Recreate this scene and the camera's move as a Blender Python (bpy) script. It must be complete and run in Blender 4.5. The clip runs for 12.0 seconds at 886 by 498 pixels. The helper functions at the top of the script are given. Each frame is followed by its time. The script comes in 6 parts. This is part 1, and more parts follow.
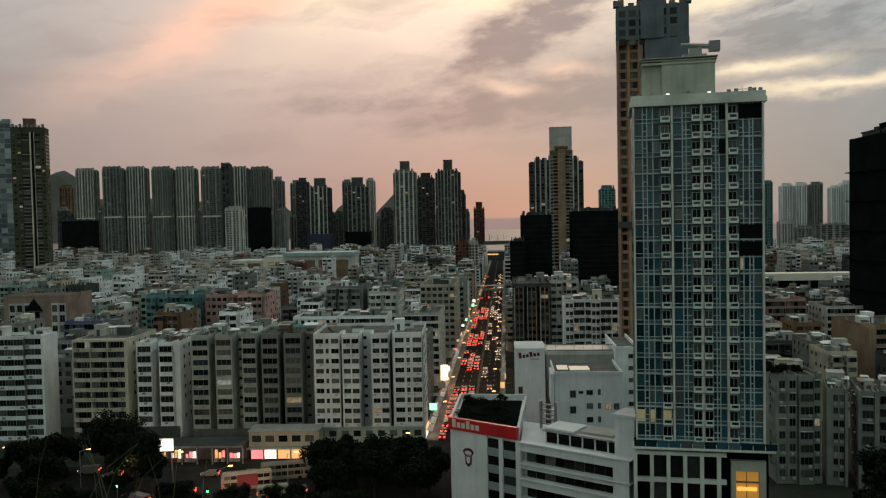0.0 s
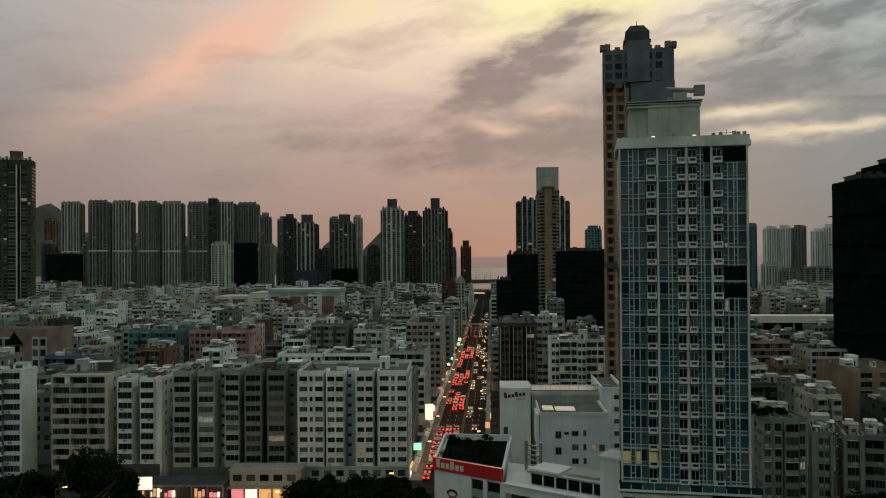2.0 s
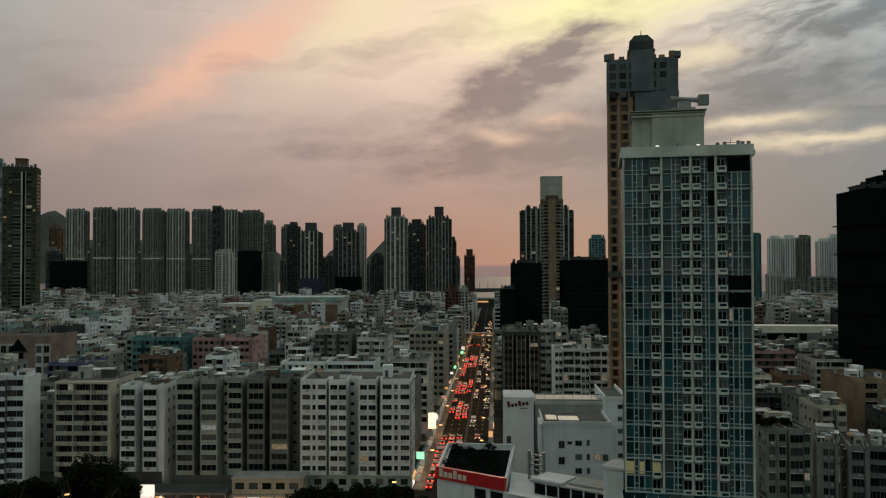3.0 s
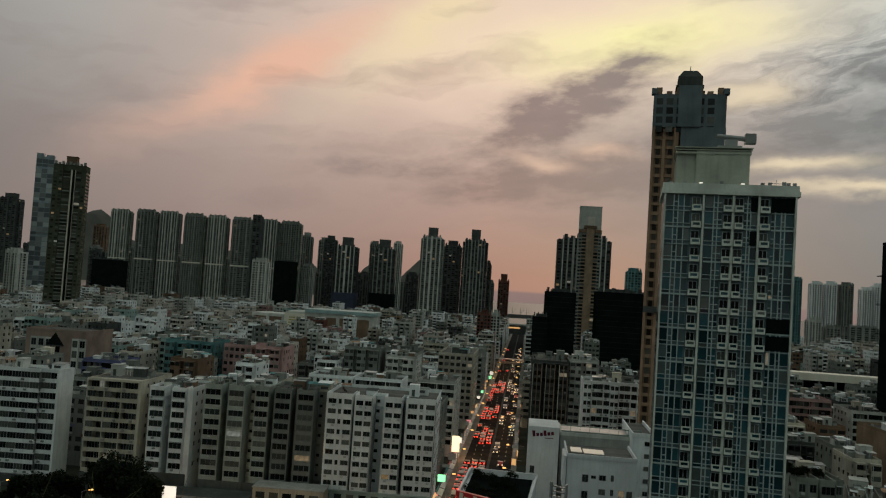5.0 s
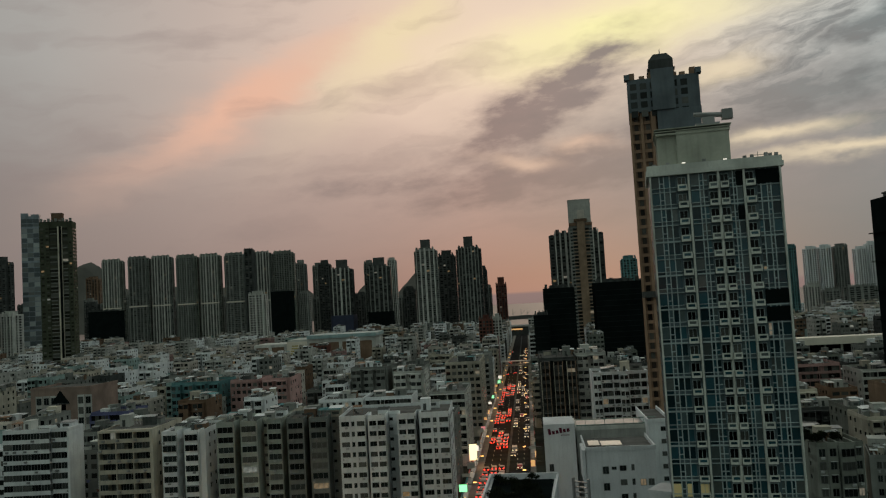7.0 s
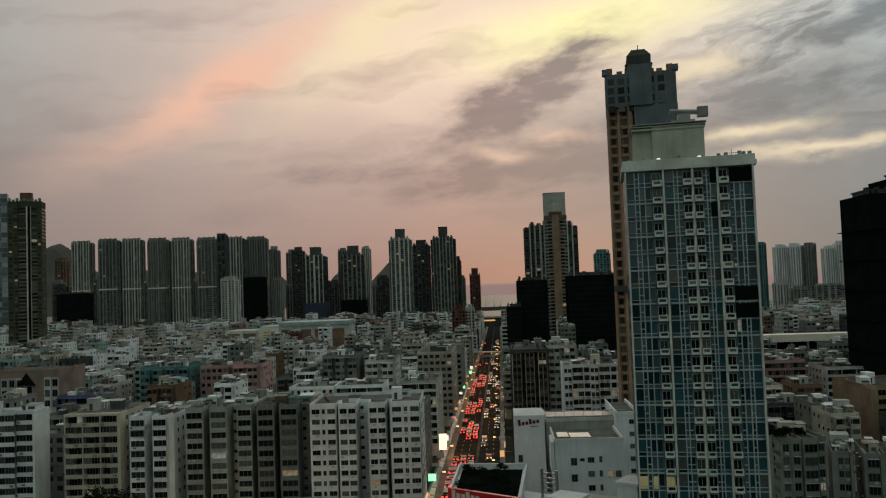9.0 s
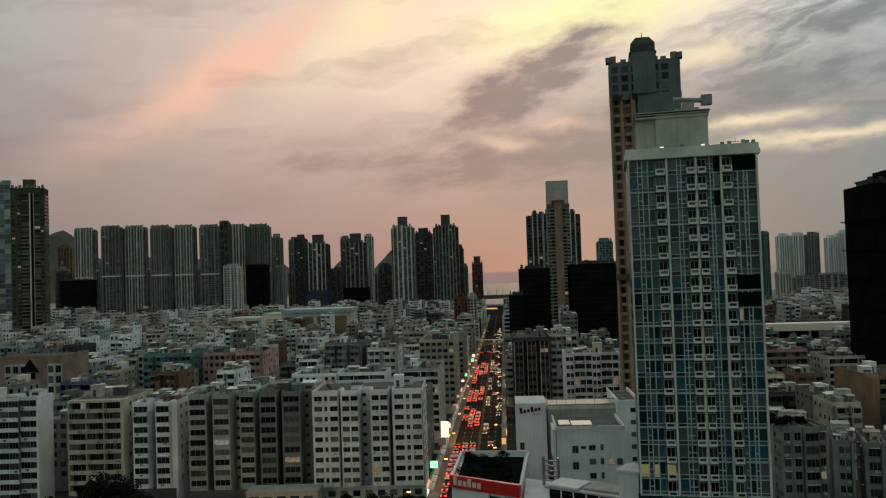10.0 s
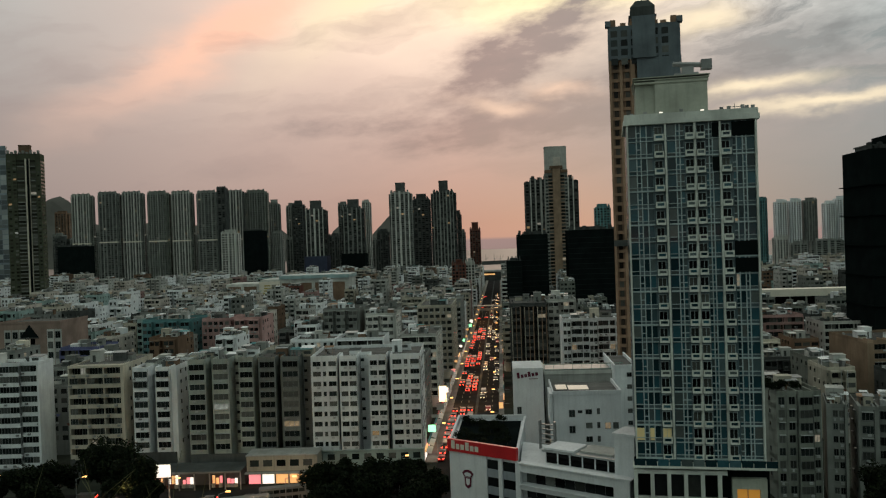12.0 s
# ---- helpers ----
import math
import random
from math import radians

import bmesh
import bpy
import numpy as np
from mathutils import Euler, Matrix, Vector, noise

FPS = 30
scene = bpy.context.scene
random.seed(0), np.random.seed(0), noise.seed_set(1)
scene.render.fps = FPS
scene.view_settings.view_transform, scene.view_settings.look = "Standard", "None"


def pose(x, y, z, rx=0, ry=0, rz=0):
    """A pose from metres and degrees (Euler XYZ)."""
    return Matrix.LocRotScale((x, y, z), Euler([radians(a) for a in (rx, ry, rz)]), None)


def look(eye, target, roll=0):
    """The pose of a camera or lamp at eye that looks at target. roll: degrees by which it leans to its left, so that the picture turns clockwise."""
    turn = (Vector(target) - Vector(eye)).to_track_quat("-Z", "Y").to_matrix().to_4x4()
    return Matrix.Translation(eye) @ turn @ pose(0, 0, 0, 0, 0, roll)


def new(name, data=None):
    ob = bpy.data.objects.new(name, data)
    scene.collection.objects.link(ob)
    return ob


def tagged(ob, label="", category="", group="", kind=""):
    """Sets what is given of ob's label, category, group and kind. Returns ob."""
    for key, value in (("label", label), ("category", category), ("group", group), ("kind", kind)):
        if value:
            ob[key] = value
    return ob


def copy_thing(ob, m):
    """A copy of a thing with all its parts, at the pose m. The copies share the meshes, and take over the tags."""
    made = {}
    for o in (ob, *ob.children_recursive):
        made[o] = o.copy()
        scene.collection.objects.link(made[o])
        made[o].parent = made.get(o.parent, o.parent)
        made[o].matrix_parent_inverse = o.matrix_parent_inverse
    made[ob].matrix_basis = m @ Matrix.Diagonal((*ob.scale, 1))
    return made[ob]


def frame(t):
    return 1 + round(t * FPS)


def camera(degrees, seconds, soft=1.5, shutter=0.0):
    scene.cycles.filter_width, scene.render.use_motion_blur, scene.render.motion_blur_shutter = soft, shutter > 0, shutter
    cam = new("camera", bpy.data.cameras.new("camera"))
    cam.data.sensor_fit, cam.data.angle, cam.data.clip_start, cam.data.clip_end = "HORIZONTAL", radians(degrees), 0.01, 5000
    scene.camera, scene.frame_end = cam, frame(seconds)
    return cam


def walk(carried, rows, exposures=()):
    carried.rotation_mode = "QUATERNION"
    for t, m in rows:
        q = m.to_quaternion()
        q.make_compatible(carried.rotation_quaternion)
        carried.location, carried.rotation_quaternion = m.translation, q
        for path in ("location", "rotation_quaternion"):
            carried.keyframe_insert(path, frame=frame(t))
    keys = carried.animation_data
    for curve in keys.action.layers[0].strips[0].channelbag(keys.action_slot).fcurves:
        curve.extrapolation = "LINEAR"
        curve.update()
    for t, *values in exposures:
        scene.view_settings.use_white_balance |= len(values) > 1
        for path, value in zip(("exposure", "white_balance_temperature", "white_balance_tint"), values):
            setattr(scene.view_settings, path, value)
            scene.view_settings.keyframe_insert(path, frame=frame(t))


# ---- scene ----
EYE = 64.0
cam = camera(57.5, 12.0, soft=1.2)
ROWS = [
    (0.0, 87.900, 1.149, -0.042),
    (0.5, 87.887, 1.097, 0.092),
    (1.0, 89.688, 0.433, -0.292),
    (1.5, 90.540, 0.386, -0.922),
    (2.0, 90.592, 0.406, -0.979),
    (2.5, 90.812, 0.142, -1.066),
    (3.0, 91.198, 0.176, -0.723),
    (3.2, 91.240, 0.170, -0.620),
    (4.8, 91.830, -3.380, 1.120),
    (5.0, 92.689, -3.677, 1.672),
    (5.5, 93.237, -4.459, 1.306),
    (6.0, 93.219, -4.648, 1.240),
    (6.5, 91.627, -0.543, 1.154),
    (7.0, 93.424, 3.361, 1.544),
    (7.2, 94.909, 3.420, 0.878),
    (8.8, 92.905, 2.090, -0.375),
    (9.0, 92.624, 2.100, -0.328),
    (9.5, 92.041, 1.988, -0.179),
    (10.0, 91.780, 1.909, -0.161),
    (10.5, 91.570, 1.689, -0.073),
    (11.0, 91.485, 1.621, -0.026),
    (11.5, 90.697, 1.500, 0.058),
    (12.0, 89.357, 1.925, -0.314),
]
EXPOSURES = [(0.0, 0.05), (0.5, 0.05), (1.0, -0.14), (1.5, -0.28), (3.0, -0.32), (5.0, -0.43), (6.0, -0.42), (6.5, -0.30), (7.0, -0.42), (9.0, -0.29), (10.5, -0.18), (11.5, -0.10), (12.0, 0.0)]
walk(cam, [(t, pose(0, 0, EYE, rx, ry, rz)) for t, rx, ry, rz in ROWS], EXPOSURES)

# ---- world, sun, exposure ----


class Nodes:
    """A short way to write node trees."""

    def __init__(self, tree):
        self.tree = tree
        tree.nodes.clear()

    def add(self, kind):
        return self.tree.nodes.new(kind)

    def put(self, socket, value):
        if isinstance(value, bpy.types.NodeSocket):
            self.tree.links.new(value, socket)
        elif value is not None:
            socket.default_value = value

    def math(self, op, a, b=None, c=None):
        n = self.add("ShaderNodeMath")
        n.operation = op
        for i, v in enumerate((a, b, c)):
            self.put(n.inputs[i], v)
        return n.outputs[0]

    def mix(self, f, a, b, blend="MIX"):
        n = self.add("ShaderNodeMix")
        n.data_type, n.blend_type = "RGBA", blend
        for i, v in ((0, f), (6, a), (7, b)):
            if isinstance(v, tuple):
                v = (*v, 1)
            self.put(n.inputs[i], v)
        return n.outputs[2]

    def ramp(self, f, *stops):
        n = self.add("ShaderNodeValToRGB")
        self.put(n.inputs[0], f)
        e = n.color_ramp.elements
        while len(e) < len(stops):
            e.new(0.5)
        for el, (p, c) in zip(e, stops):
            el.position = p
            el.color = (*c, 1) if isinstance(c, tuple) else (c, c, c, 1)
        return n.outputs[0]

    def noise(self, vec, scale, detail=4, rough=0.55):
        n = self.add("ShaderNodeTexNoise")
        self.put(n.inputs["Vector"], vec)
        self.put(n.inputs["Scale"], scale)
        self.put(n.inputs["Detail"], detail)
        self.put(n.inputs["Roughness"], rough)
        return n.outputs[0]

    def vec(self, x, y, z):
        n = self.add("ShaderNodeCombineXYZ")
        for i, v in enumerate((x, y, z)):
            self.put(n.inputs[i], v)
        return n.outputs[0]


def gauss(N, u, v, cu, cv, su, sv, turn=0.0):
    """A soft spot round (cu, cv), longer along a line turned by that many degrees."""
    c, s = math.cos(radians(turn)), math.sin(radians(turn))
    du, dv = N.math("SUBTRACT", u, cu), N.math("SUBTRACT", v, cv)
    a = N.math("ADD", N.math("MULTIPLY", du, c / su), N.math("MULTIPLY", dv, s / su))
    b = N.math("ADD", N.math("MULTIPLY", du, -s / sv), N.math("MULTIPLY", dv, c / sv))
    q = N.math("ADD", N.math("MULTIPLY", a, a), N.math("MULTIPLY", b, b))
    return N.math("POWER", 2.718, N.math("MULTIPLY", q, -1.0))


SUN_AZ, SUN_EL = 10.0, 15.0
world = bpy.data.worlds.new("sky")
scene.world = world
world.use_nodes = True
N = Nodes(world.node_tree)
co = N.add("ShaderNodeTexCoord").outputs["Generated"]
sep = N.add("ShaderNodeSeparateXYZ")
N.put(sep.inputs[0], co)
az = N.math("ARCTAN2", sep.outputs[0], sep.outputs[1])
el = N.math("ARCSINE", sep.outputs[2])
front = N.math("MULTIPLY_ADD", sep.outputs[1], 0.5, 0.5)
# warp the directions a little so that no cloud edge is smooth
flat = N.vec(N.math("MULTIPLY", az, 4.0), N.math("MULTIPLY", el, 9.0), 0.0)
flat2 = N.vec(N.math("MULTIPLY", az, 4.0), N.math("MULTIPLY", el, 9.0), 7.0)
u = N.math("ADD", az, N.math("MULTIPLY_ADD", N.noise(flat, 2.4, 5, 0.52), 0.11, -0.055))
v = N.math("ADD", el, N.math("MULTIPLY_ADD", N.noise(flat2, 2.4, 5, 0.52), 0.05, -0.025))
across = N.math("MULTIPLY_ADD", az, 0.8, 0.5)
# clear dusk colours: salmon low, mauve above, pale overhead in the west, blue-grey east
low = N.ramp(across, (0.02, (0.27, 0.23, 0.22)), (0.25, (0.37, 0.27, 0.25)), (0.52, (0.42, 0.26, 0.23)), (0.66, (0.36, 0.27, 0.25)), (0.82, (0.27, 0.26, 0.25)), (0.98, (0.22, 0.24, 0.24)))
mid = N.ramp(across, (0.0, (0.28, 0.25, 0.24)), (0.25, (0.49, 0.375, 0.335)), (0.52, (0.62, 0.415, 0.355)), (0.68, (0.42, 0.34, 0.315)), (0.92, (0.32, 0.335, 0.33)))
high = N.ramp(across, (0.0, (0.42, 0.42, 0.40)), (0.12, (0.53, 0.50, 0.465)), (0.26, (0.70, 0.57, 0.50)), (0.45, (1.0, 0.76, 0.62)), (0.62, (0.98, 0.84, 0.66)), (0.8, (0.80, 0.80, 0.74)), (0.95, (0.64, 0.73, 0.72)))
dusk = N.mix(N.ramp(el, (0.02, 0.0), (0.13, 1.0)), low, mid)
dusk = N.mix(N.ramp(v, (0.13, 0.0), (0.29, 1.0)), dusk, high)
high_east = N.ramp(N.math("MULTIPLY", el, 0.65), (0.0, (0.15, 0.18, 0.165)), (0.25, (0.41, 0.50, 0.445)), (0.6, (0.40, 0.47, 0.41)), (1.0, (0.35, 0.39, 0.35)))
westward = N.ramp(front, (0.45, 0.0), (0.85, 1.0))
dusk = N.mix(westward, high_east, dusk)
# the glow above the hidden sun, the soft halo round it and the lit streak left of it
halo = gauss(N, u, v, 0.11, 0.295, 0.26, 0.095, 12)
glow = gauss(N, u, v, 0.20, 0.308, 0.16, 0.034, 8)
streak = gauss(N, u, v, -0.25, 0.250, 0.15, 0.026, 30)
streak2 = gauss(N, u, v, -0.05, 0.335, 0.14, 0.036, 38)
dusk = N.mix(N.math("MULTIPLY", halo, 0.9), dusk, (1.2, 0.90, 0.70))
dusk = N.mix(N.math("MULTIPLY", streak, 0.95), dusk, (1.08, 0.63, 0.45))
dusk = N.mix(N.math("MULTIPLY", streak2, 0.8), dusk, (1.15, 0.95, 0.58))
dusk = N.mix(glow, dusk, (1.3, 1.2, 0.62))
# broken cloud: long grey-mauve banks and finer puffs
cl = N.noise(N.vec(N.math("MULTIPLY", u, 3.2), N.math("MULTIPLY_ADD", u, -1.8, N.math("MULTIPLY", v, 14.0)), 2.3), 1.7, 6, 0.55)
puff = N.noise(N.vec(N.math("MULTIPLY", az, 16.0), N.math("MULTIPLY_ADD", az, -3.0, N.math("MULTIPLY", el, 42.0)), 4.1), 1.3, 6, 0.58)
bank = gauss(N, u, v, 0.115, 0.228, 0.15, 0.042, 28)
bank2 = gauss(N, u, v, -0.06, 0.145, 0.24, 0.026, 4)
bank3 = N.math("MULTIPLY", gauss(N, u, v, 0.44, 0.205, 0.20, 0.045, 8), 0.7)
bank4 = gauss(N, u, v, 0.15, 0.145, 0.25, 0.040, 6)
bank5 = gauss(N, u, v, 0.54, 0.285, 0.14, 0.022, 18)
banks = N.math("MAXIMUM", N.math("MAXIMUM", bank, N.math("MULTIPLY", bank2, 0.55)), N.math("MAXIMUM", bank3, N.math("MAXIMUM", bank4, bank5)))
cover = N.math("ADD", N.math("MULTIPLY", banks, 1.25), N.math("MULTIPLY_ADD", puff, 2.0, -1.05))
cover = N.math("MULTIPLY", N.ramp(cover, (0.10, 0.0), (1.0, 1.0)), N.ramp(banks, (0.08, 0.0), (0.6, 0.95)))
fleece = N.noise(N.vec(N.math("MULTIPLY", u, 9.0), N.math("MULTIPLY_ADD", u, -7.0, N.math("MULTIPLY", v, 36.0)), 9.7), 1.25, 7, 0.62)
field = gauss(N, u, v, 0.50, 0.235, 0.22, 0.085, 10)
broken = N.math("MULTIPLY", N.ramp(fleece, (0.42, 0.0), (0.60, 0.85)), N.ramp(field, (0.05, 0.0), (0.5, 1.0)))
cover = N.math("MAXIMUM", cover, broken)
thin = N.ramp(N.math("MULTIPLY_ADD", cl, 3.0, -1.3), (0.2, 0.0), (0.9, 0.45))
cover = N.math("MAXIMUM", cover, thin)
grey = N.ramp(across, (0.2, (0.36, 0.28, 0.265)), (0.5, (0.40, 0.275, 0.25)), (0.68, (0.34, 0.29, 0.275)), (0.9, (0.25, 0.285, 0.285)))
grey = N.mix(N.ramp(puff, (0.42, 0.0), (0.75, 0.4)), grey, (0.27, 0.23, 0.22))
grey = N.mix(westward, (0.30, 0.32, 0.31), grey)
veil = gauss(N, u, v, 0.30, 0.170, 0.34, 0.070, 4)
dusk = N.mix(N.math("MULTIPLY", N.math("MULTIPLY", veil, westward), N.math("MULTIPLY_ADD", puff, 1.0, 0.2)), dusk, (0.40, 0.345, 0.325))
dusk = N.mix(cover, dusk, grey)
gap1 = N.math("MAXIMUM", gauss(N, u, v, 0.376, 0.160, 0.07, 0.008, 2), gauss(N, u, v, 0.46, 0.138, 0.10, 0.006, 1))
gap1 = N.math("MAXIMUM", gap1, gauss(N, u, v, 0.317, 0.243, 0.05, 0.012, 10))
gap2 = N.math("MAXIMUM", gauss(N, u, v, 0.085, 0.163, 0.045, 0.009, -6), gauss(N, u, v, 0.155, 0.176, 0.04, 0.008, -4))
dusk = N.mix(N.math("MULTIPLY", N.math("MULTIPLY", gap1, westward), 0.85), dusk, (1.1, 0.92, 0.64))
dusk = N.mix(N.math("MULTIPLY", N.math("MULTIPLY", gap2, westward), 0.7), dusk, (1.0, 0.70, 0.52))
# a thin share of the clear sky's own light
sky = N.add("ShaderNodeTexSky")
sky.sky_type = "NISHITA"
sky.sun_disc = False
sky.sun_elevation, sky.sun_rotation = radians(3.0), radians(SUN_AZ)
dusk = N.mix(0.004, dusk, sky.outputs[0], "ADD")
# below the skyline: the far sea in haze
sea = N.ramp(N.math("MULTIPLY_ADD", el, 12.0, 1.0), (0.0, (0.20, 0.17, 0.165)), (1.0, (0.37, 0.25, 0.225)))
dusk = N.mix(N.ramp(N.math("MULTIPLY_ADD", el, 300.0, 0.5), (0.0, 0.0), (1.0, 1.0)), sea, dusk)
bg = N.add("ShaderNodeBackground")
N.put(bg.inputs[0], dusk)
bg.inputs[1].default_value = 1.0
N.put(N.add("ShaderNodeOutputWorld").inputs[0], bg.outputs[0])

sun = new("sun", bpy.data.lights.new("sun", "SUN"))
sun.data.energy, sun.data.angle, sun.data.color = 0.35, radians(12), (1.0, 0.78, 0.60)
sun.matrix_world = look((0, 0, 0), (-math.sin(radians(SUN_AZ)), -math.cos(radians(SUN_AZ)), -math.tan(radians(SUN_EL))))

# ---- materials ----


def principled(name):
    m = bpy.data.materials.new(name)
    m.use_nodes = True
    n = Nodes(m.node_tree)
    b = n.add("ShaderNodeBsdfPrincipled")
    n.put(n.add("ShaderNodeOutputMaterial").inputs[0], b.outputs[0])
    return m, n, b


def bump(n, b, height, strength, distance):
    k = n.add("ShaderNodeBump")
    n.put(k.inputs["Height"], height)
    k.inputs["Strength"].default_value, k.inputs["Distance"].default_value = strength, distance
    n.put(b.inputs["Normal"], k.outputs[0])


def surface(name, colour, rough=0.85, spread=0.25, grime=0.45, scale=1.0, metal=0.0, vary=0.25):
    """Painted, plastered or bare surface: patches, fine grain, streaks of rain dirt, and a shift from thing to thing."""
    m, n, b = principled(name)
    co = n.add("ShaderNodeTexCoord").outputs["Object"]
    big = n.noise(co, 0.14 * scale, 4)
    fine = n.noise(co, 2.6 * scale, 5, 0.65)
    mp = n.add("ShaderNodeMapping")
    mp.inputs["Scale"].default_value = (1.3 * scale, 1.3 * scale, 0.09 * scale)
    n.put(mp.inputs[0], co)
    run = n.noise(mp.outputs[0], 1.0, 5, 0.6)
    c = tuple(colour)
    dark = tuple(x * (1 - spread) * 0.9 for x in c)
    light = tuple(min(0.9, x * (1 + 0.6 * spread)) for x in c)
    base = n.mix(n.ramp(big, (0.32, 0.0), (0.68, 1.0)), dark, light)
    base = n.mix(n.math("MULTIPLY", n.ramp(run, (0.5, 0.0), (0.75, 1.0)), grime), base, tuple(x * 0.38 for x in c))
    base = n.mix(n.math("MULTIPLY", n.ramp(fine, (0.35, 0.0), (0.7, 1.0)), 0.28), base, tuple(x * 0.62 for x in c))
    rnd = n.add("ShaderNodeObjectInfo").outputs["Random"]
    hsv = n.add("ShaderNodeHueSaturation")
    n.put(hsv.inputs["Value"], n.math("MULTIPLY_ADD", rnd, 2 * vary, 1 - vary))
    n.put(hsv.inputs["Color"], base)
    n.put(b.inputs["Base Color"], hsv.outputs[0])
    b.inputs["Roughness"].default_value = rough
    b.inputs["Metallic"].default_value = metal
    b.inputs["Specular IOR Level"].default_value = 0.0 if rough > 0.55 else 0.4
    bump(n, b, n.math("ADD", fine, run), 0.35, 0.05)
    return m


def glazing(name, tint, source, lit=0.03, rough=0.12, ior=1.25):
    """Window glass before dark rooms: some with drawn curtains, a few lit from inside."""
    m, n, b = principled(name)
    if source == "object":
        r = n.add("ShaderNodeObjectInfo").outputs["Random"]
    else:
        r = n.add("ShaderNodeNewGeometry").outputs["Random Per Island"]
    r2 = n.math("FRACT", n.math("MULTIPLY", r, 37.17))
    r3 = n.math("FRACT", n.math("MULTIPLY", r, 91.7))
    co = n.add("ShaderNodeTexCoord").outputs["Object"]
    room = n.noise(co, 0.9, 3)
    inside = n.mix(n.ramp(r, (0.35, 0.0), (1.0, 1.0)), tuple(x * 0.25 for x in tint), tuple(min(0.6, x * 1.5 + 0.01) for x in tint))
    inside = n.mix(n.math("MULTIPLY", n.math("GREATER_THAN", r2, 0.74), n.math("MULTIPLY_ADD", r3, 0.6, 0.15)), inside, (0.24, 0.25, 0.23))
    inside = n.mix(n.math("MULTIPLY", room, 0.6), inside, tuple(x * 0.3 for x in tint))
    n.put(b.inputs["Base Color"], inside)
    b.inputs["Roughness"].default_value = rough
    b.inputs["IOR"].default_value = ior
    glow = n.mix(n.math("FRACT", n.math("MULTIPLY", r, 13.3)), (1.0, 0.62, 0.25), (0.85, 0.95, 0.85))
    n.put(b.inputs["Emission Color"], glow)
    n.put(b.inputs["Emission Strength"], n.math("MULTIPLY", n.math("GREATER_THAN", r3, 1 - lit), n.math("MULTIPLY_ADD", room, 0.5, -0.05)))
    return m


def lamp_glow(name, colour, strength):
    m, n, b = principled(name)
    b.inputs["Base Color"].default_value = (*colour, 1)
    b.inputs["Emission Color"].default_value = (*colour, 1)
    b.inputs["Emission Strength"].default_value = strength
    return m


WHITE = surface("white_plaster", (0.80, 0.83, 0.86), spread=0.14, grime=0.34, vary=0.10)
PALE = surface("pale_grey_plaster", (0.52, 0.53, 0.50), grime=0.4)
GREY = surface("grey_plaster", (0.235, 0.25, 0.235), grime=0.45)
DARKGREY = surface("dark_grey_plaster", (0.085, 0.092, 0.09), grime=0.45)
GREENGREY = surface("green_grey_plaster", (0.40, 0.44, 0.40), grime=0.45)
WARM = surface("warm_white_plaster", (0.62, 0.58, 0.52), grime=0.45)
STAINED = surface("stained_grey_plaster", (0.24, 0.26, 0.23), grime=0.6)
MINT = surface("mint_plaster", (0.34, 0.46, 0.44), grime=0.45)
CREAM = surface("cream_plaster", (0.52, 0.49, 0.41), grime=0.5)
PINK = surface("pink_plaster", (0.40, 0.26, 0.245), grime=0.45)
TEAL = surface("teal_plaster", (0.13, 0.27, 0.28), grime=0.45)
BLUE = surface("blue_plaster", (0.11, 0.12, 0.22), grime=0.45)
BROWN = surface("brown_tile", (0.20, 0.135, 0.095), grime=0.4)
TAN = surface("tan_tile", (0.33, 0.24, 0.17), grime=0.4)
RED = surface("red_brick_tile", (0.17, 0.08, 0.065), grime=0.4)
RUST = surface("orange_brown_tile", (0.35, 0.235, 0.165), grime=0.35)
ROOF = surface("weathered_roof_screed", (0.13, 0.13, 0.125), grime=0.3, scale=2.0)
TIN = surface("tin_sheet", (0.36, 0.38, 0.38), rough=0.55, grime=0.5, scale=2.0, vary=0.45)
CONCRETE = surface("concrete", (0.36, 0.36, 0.34), grime=0.5)
ASPHALT = surface("asphalt", (0.035, 0.034, 0.034), rough=1.0, grime=0.2, vary=0.0)
PAVING = surface("paving", (0.24, 0.23, 0.21), grime=0.3, vary=0.1)
SOIL = surface("urban_ground", (0.05, 0.055, 0.045), grime=0.3, vary=0.0)
METAL = surface("painted_metal", (0.30, 0.31, 0.31), rough=0.45, grime=0.3, metal=0.3)
# netting on wrapped blocks; elsewhere flat near-black, shade in the colour for some openings
NETSHADE = surface("netting_and_shade_black", (0.008, 0.012, 0.012), rough=0.9, grime=0.3, vary=0.1)
NAVY = surface("navy_cladding", (0.035, 0.045, 0.09), rough=0.5, grime=0.2, vary=0.1)
RUBBER = surface("rubber", (0.02, 0.02, 0.02), rough=0.9, grime=0.1, vary=0.0)
SIGNRED = surface("red_enamel", (0.55, 0.02, 0.025), rough=0.4, spread=0.1, grime=0.15, vary=0.0)
LETTER = surface("cream_letters", (0.75, 0.70, 0.60), rough=0.5, spread=0.05, grime=0.1, vary=0.0)
MAROON = surface("maroon_letters", (0.13, 0.03, 0.05), rough=0.6, spread=0.05, grime=0.1, vary=0.0)
FRAMEBLUE = surface("blue_grey_aluminium", (0.46, 0.56, 0.58), rough=0.45, spread=0.1, grime=0.25, vary=0.05)
GLASS = glazing("window_glass", (0.026, 0.032, 0.032), "island", 0.015)
GLASS1 = glazing("single_window_glass", (0.022, 0.03, 0.03), "object", 0.02)
HOTELGLASS = glazing("teal_glass", (0.028, 0.10, 0.13), "object", 0.006, 0.06, 1.5)
TOWERGLASS = glazing("tower_glass", (0.035, 0.042, 0.042), "island", 0.010)
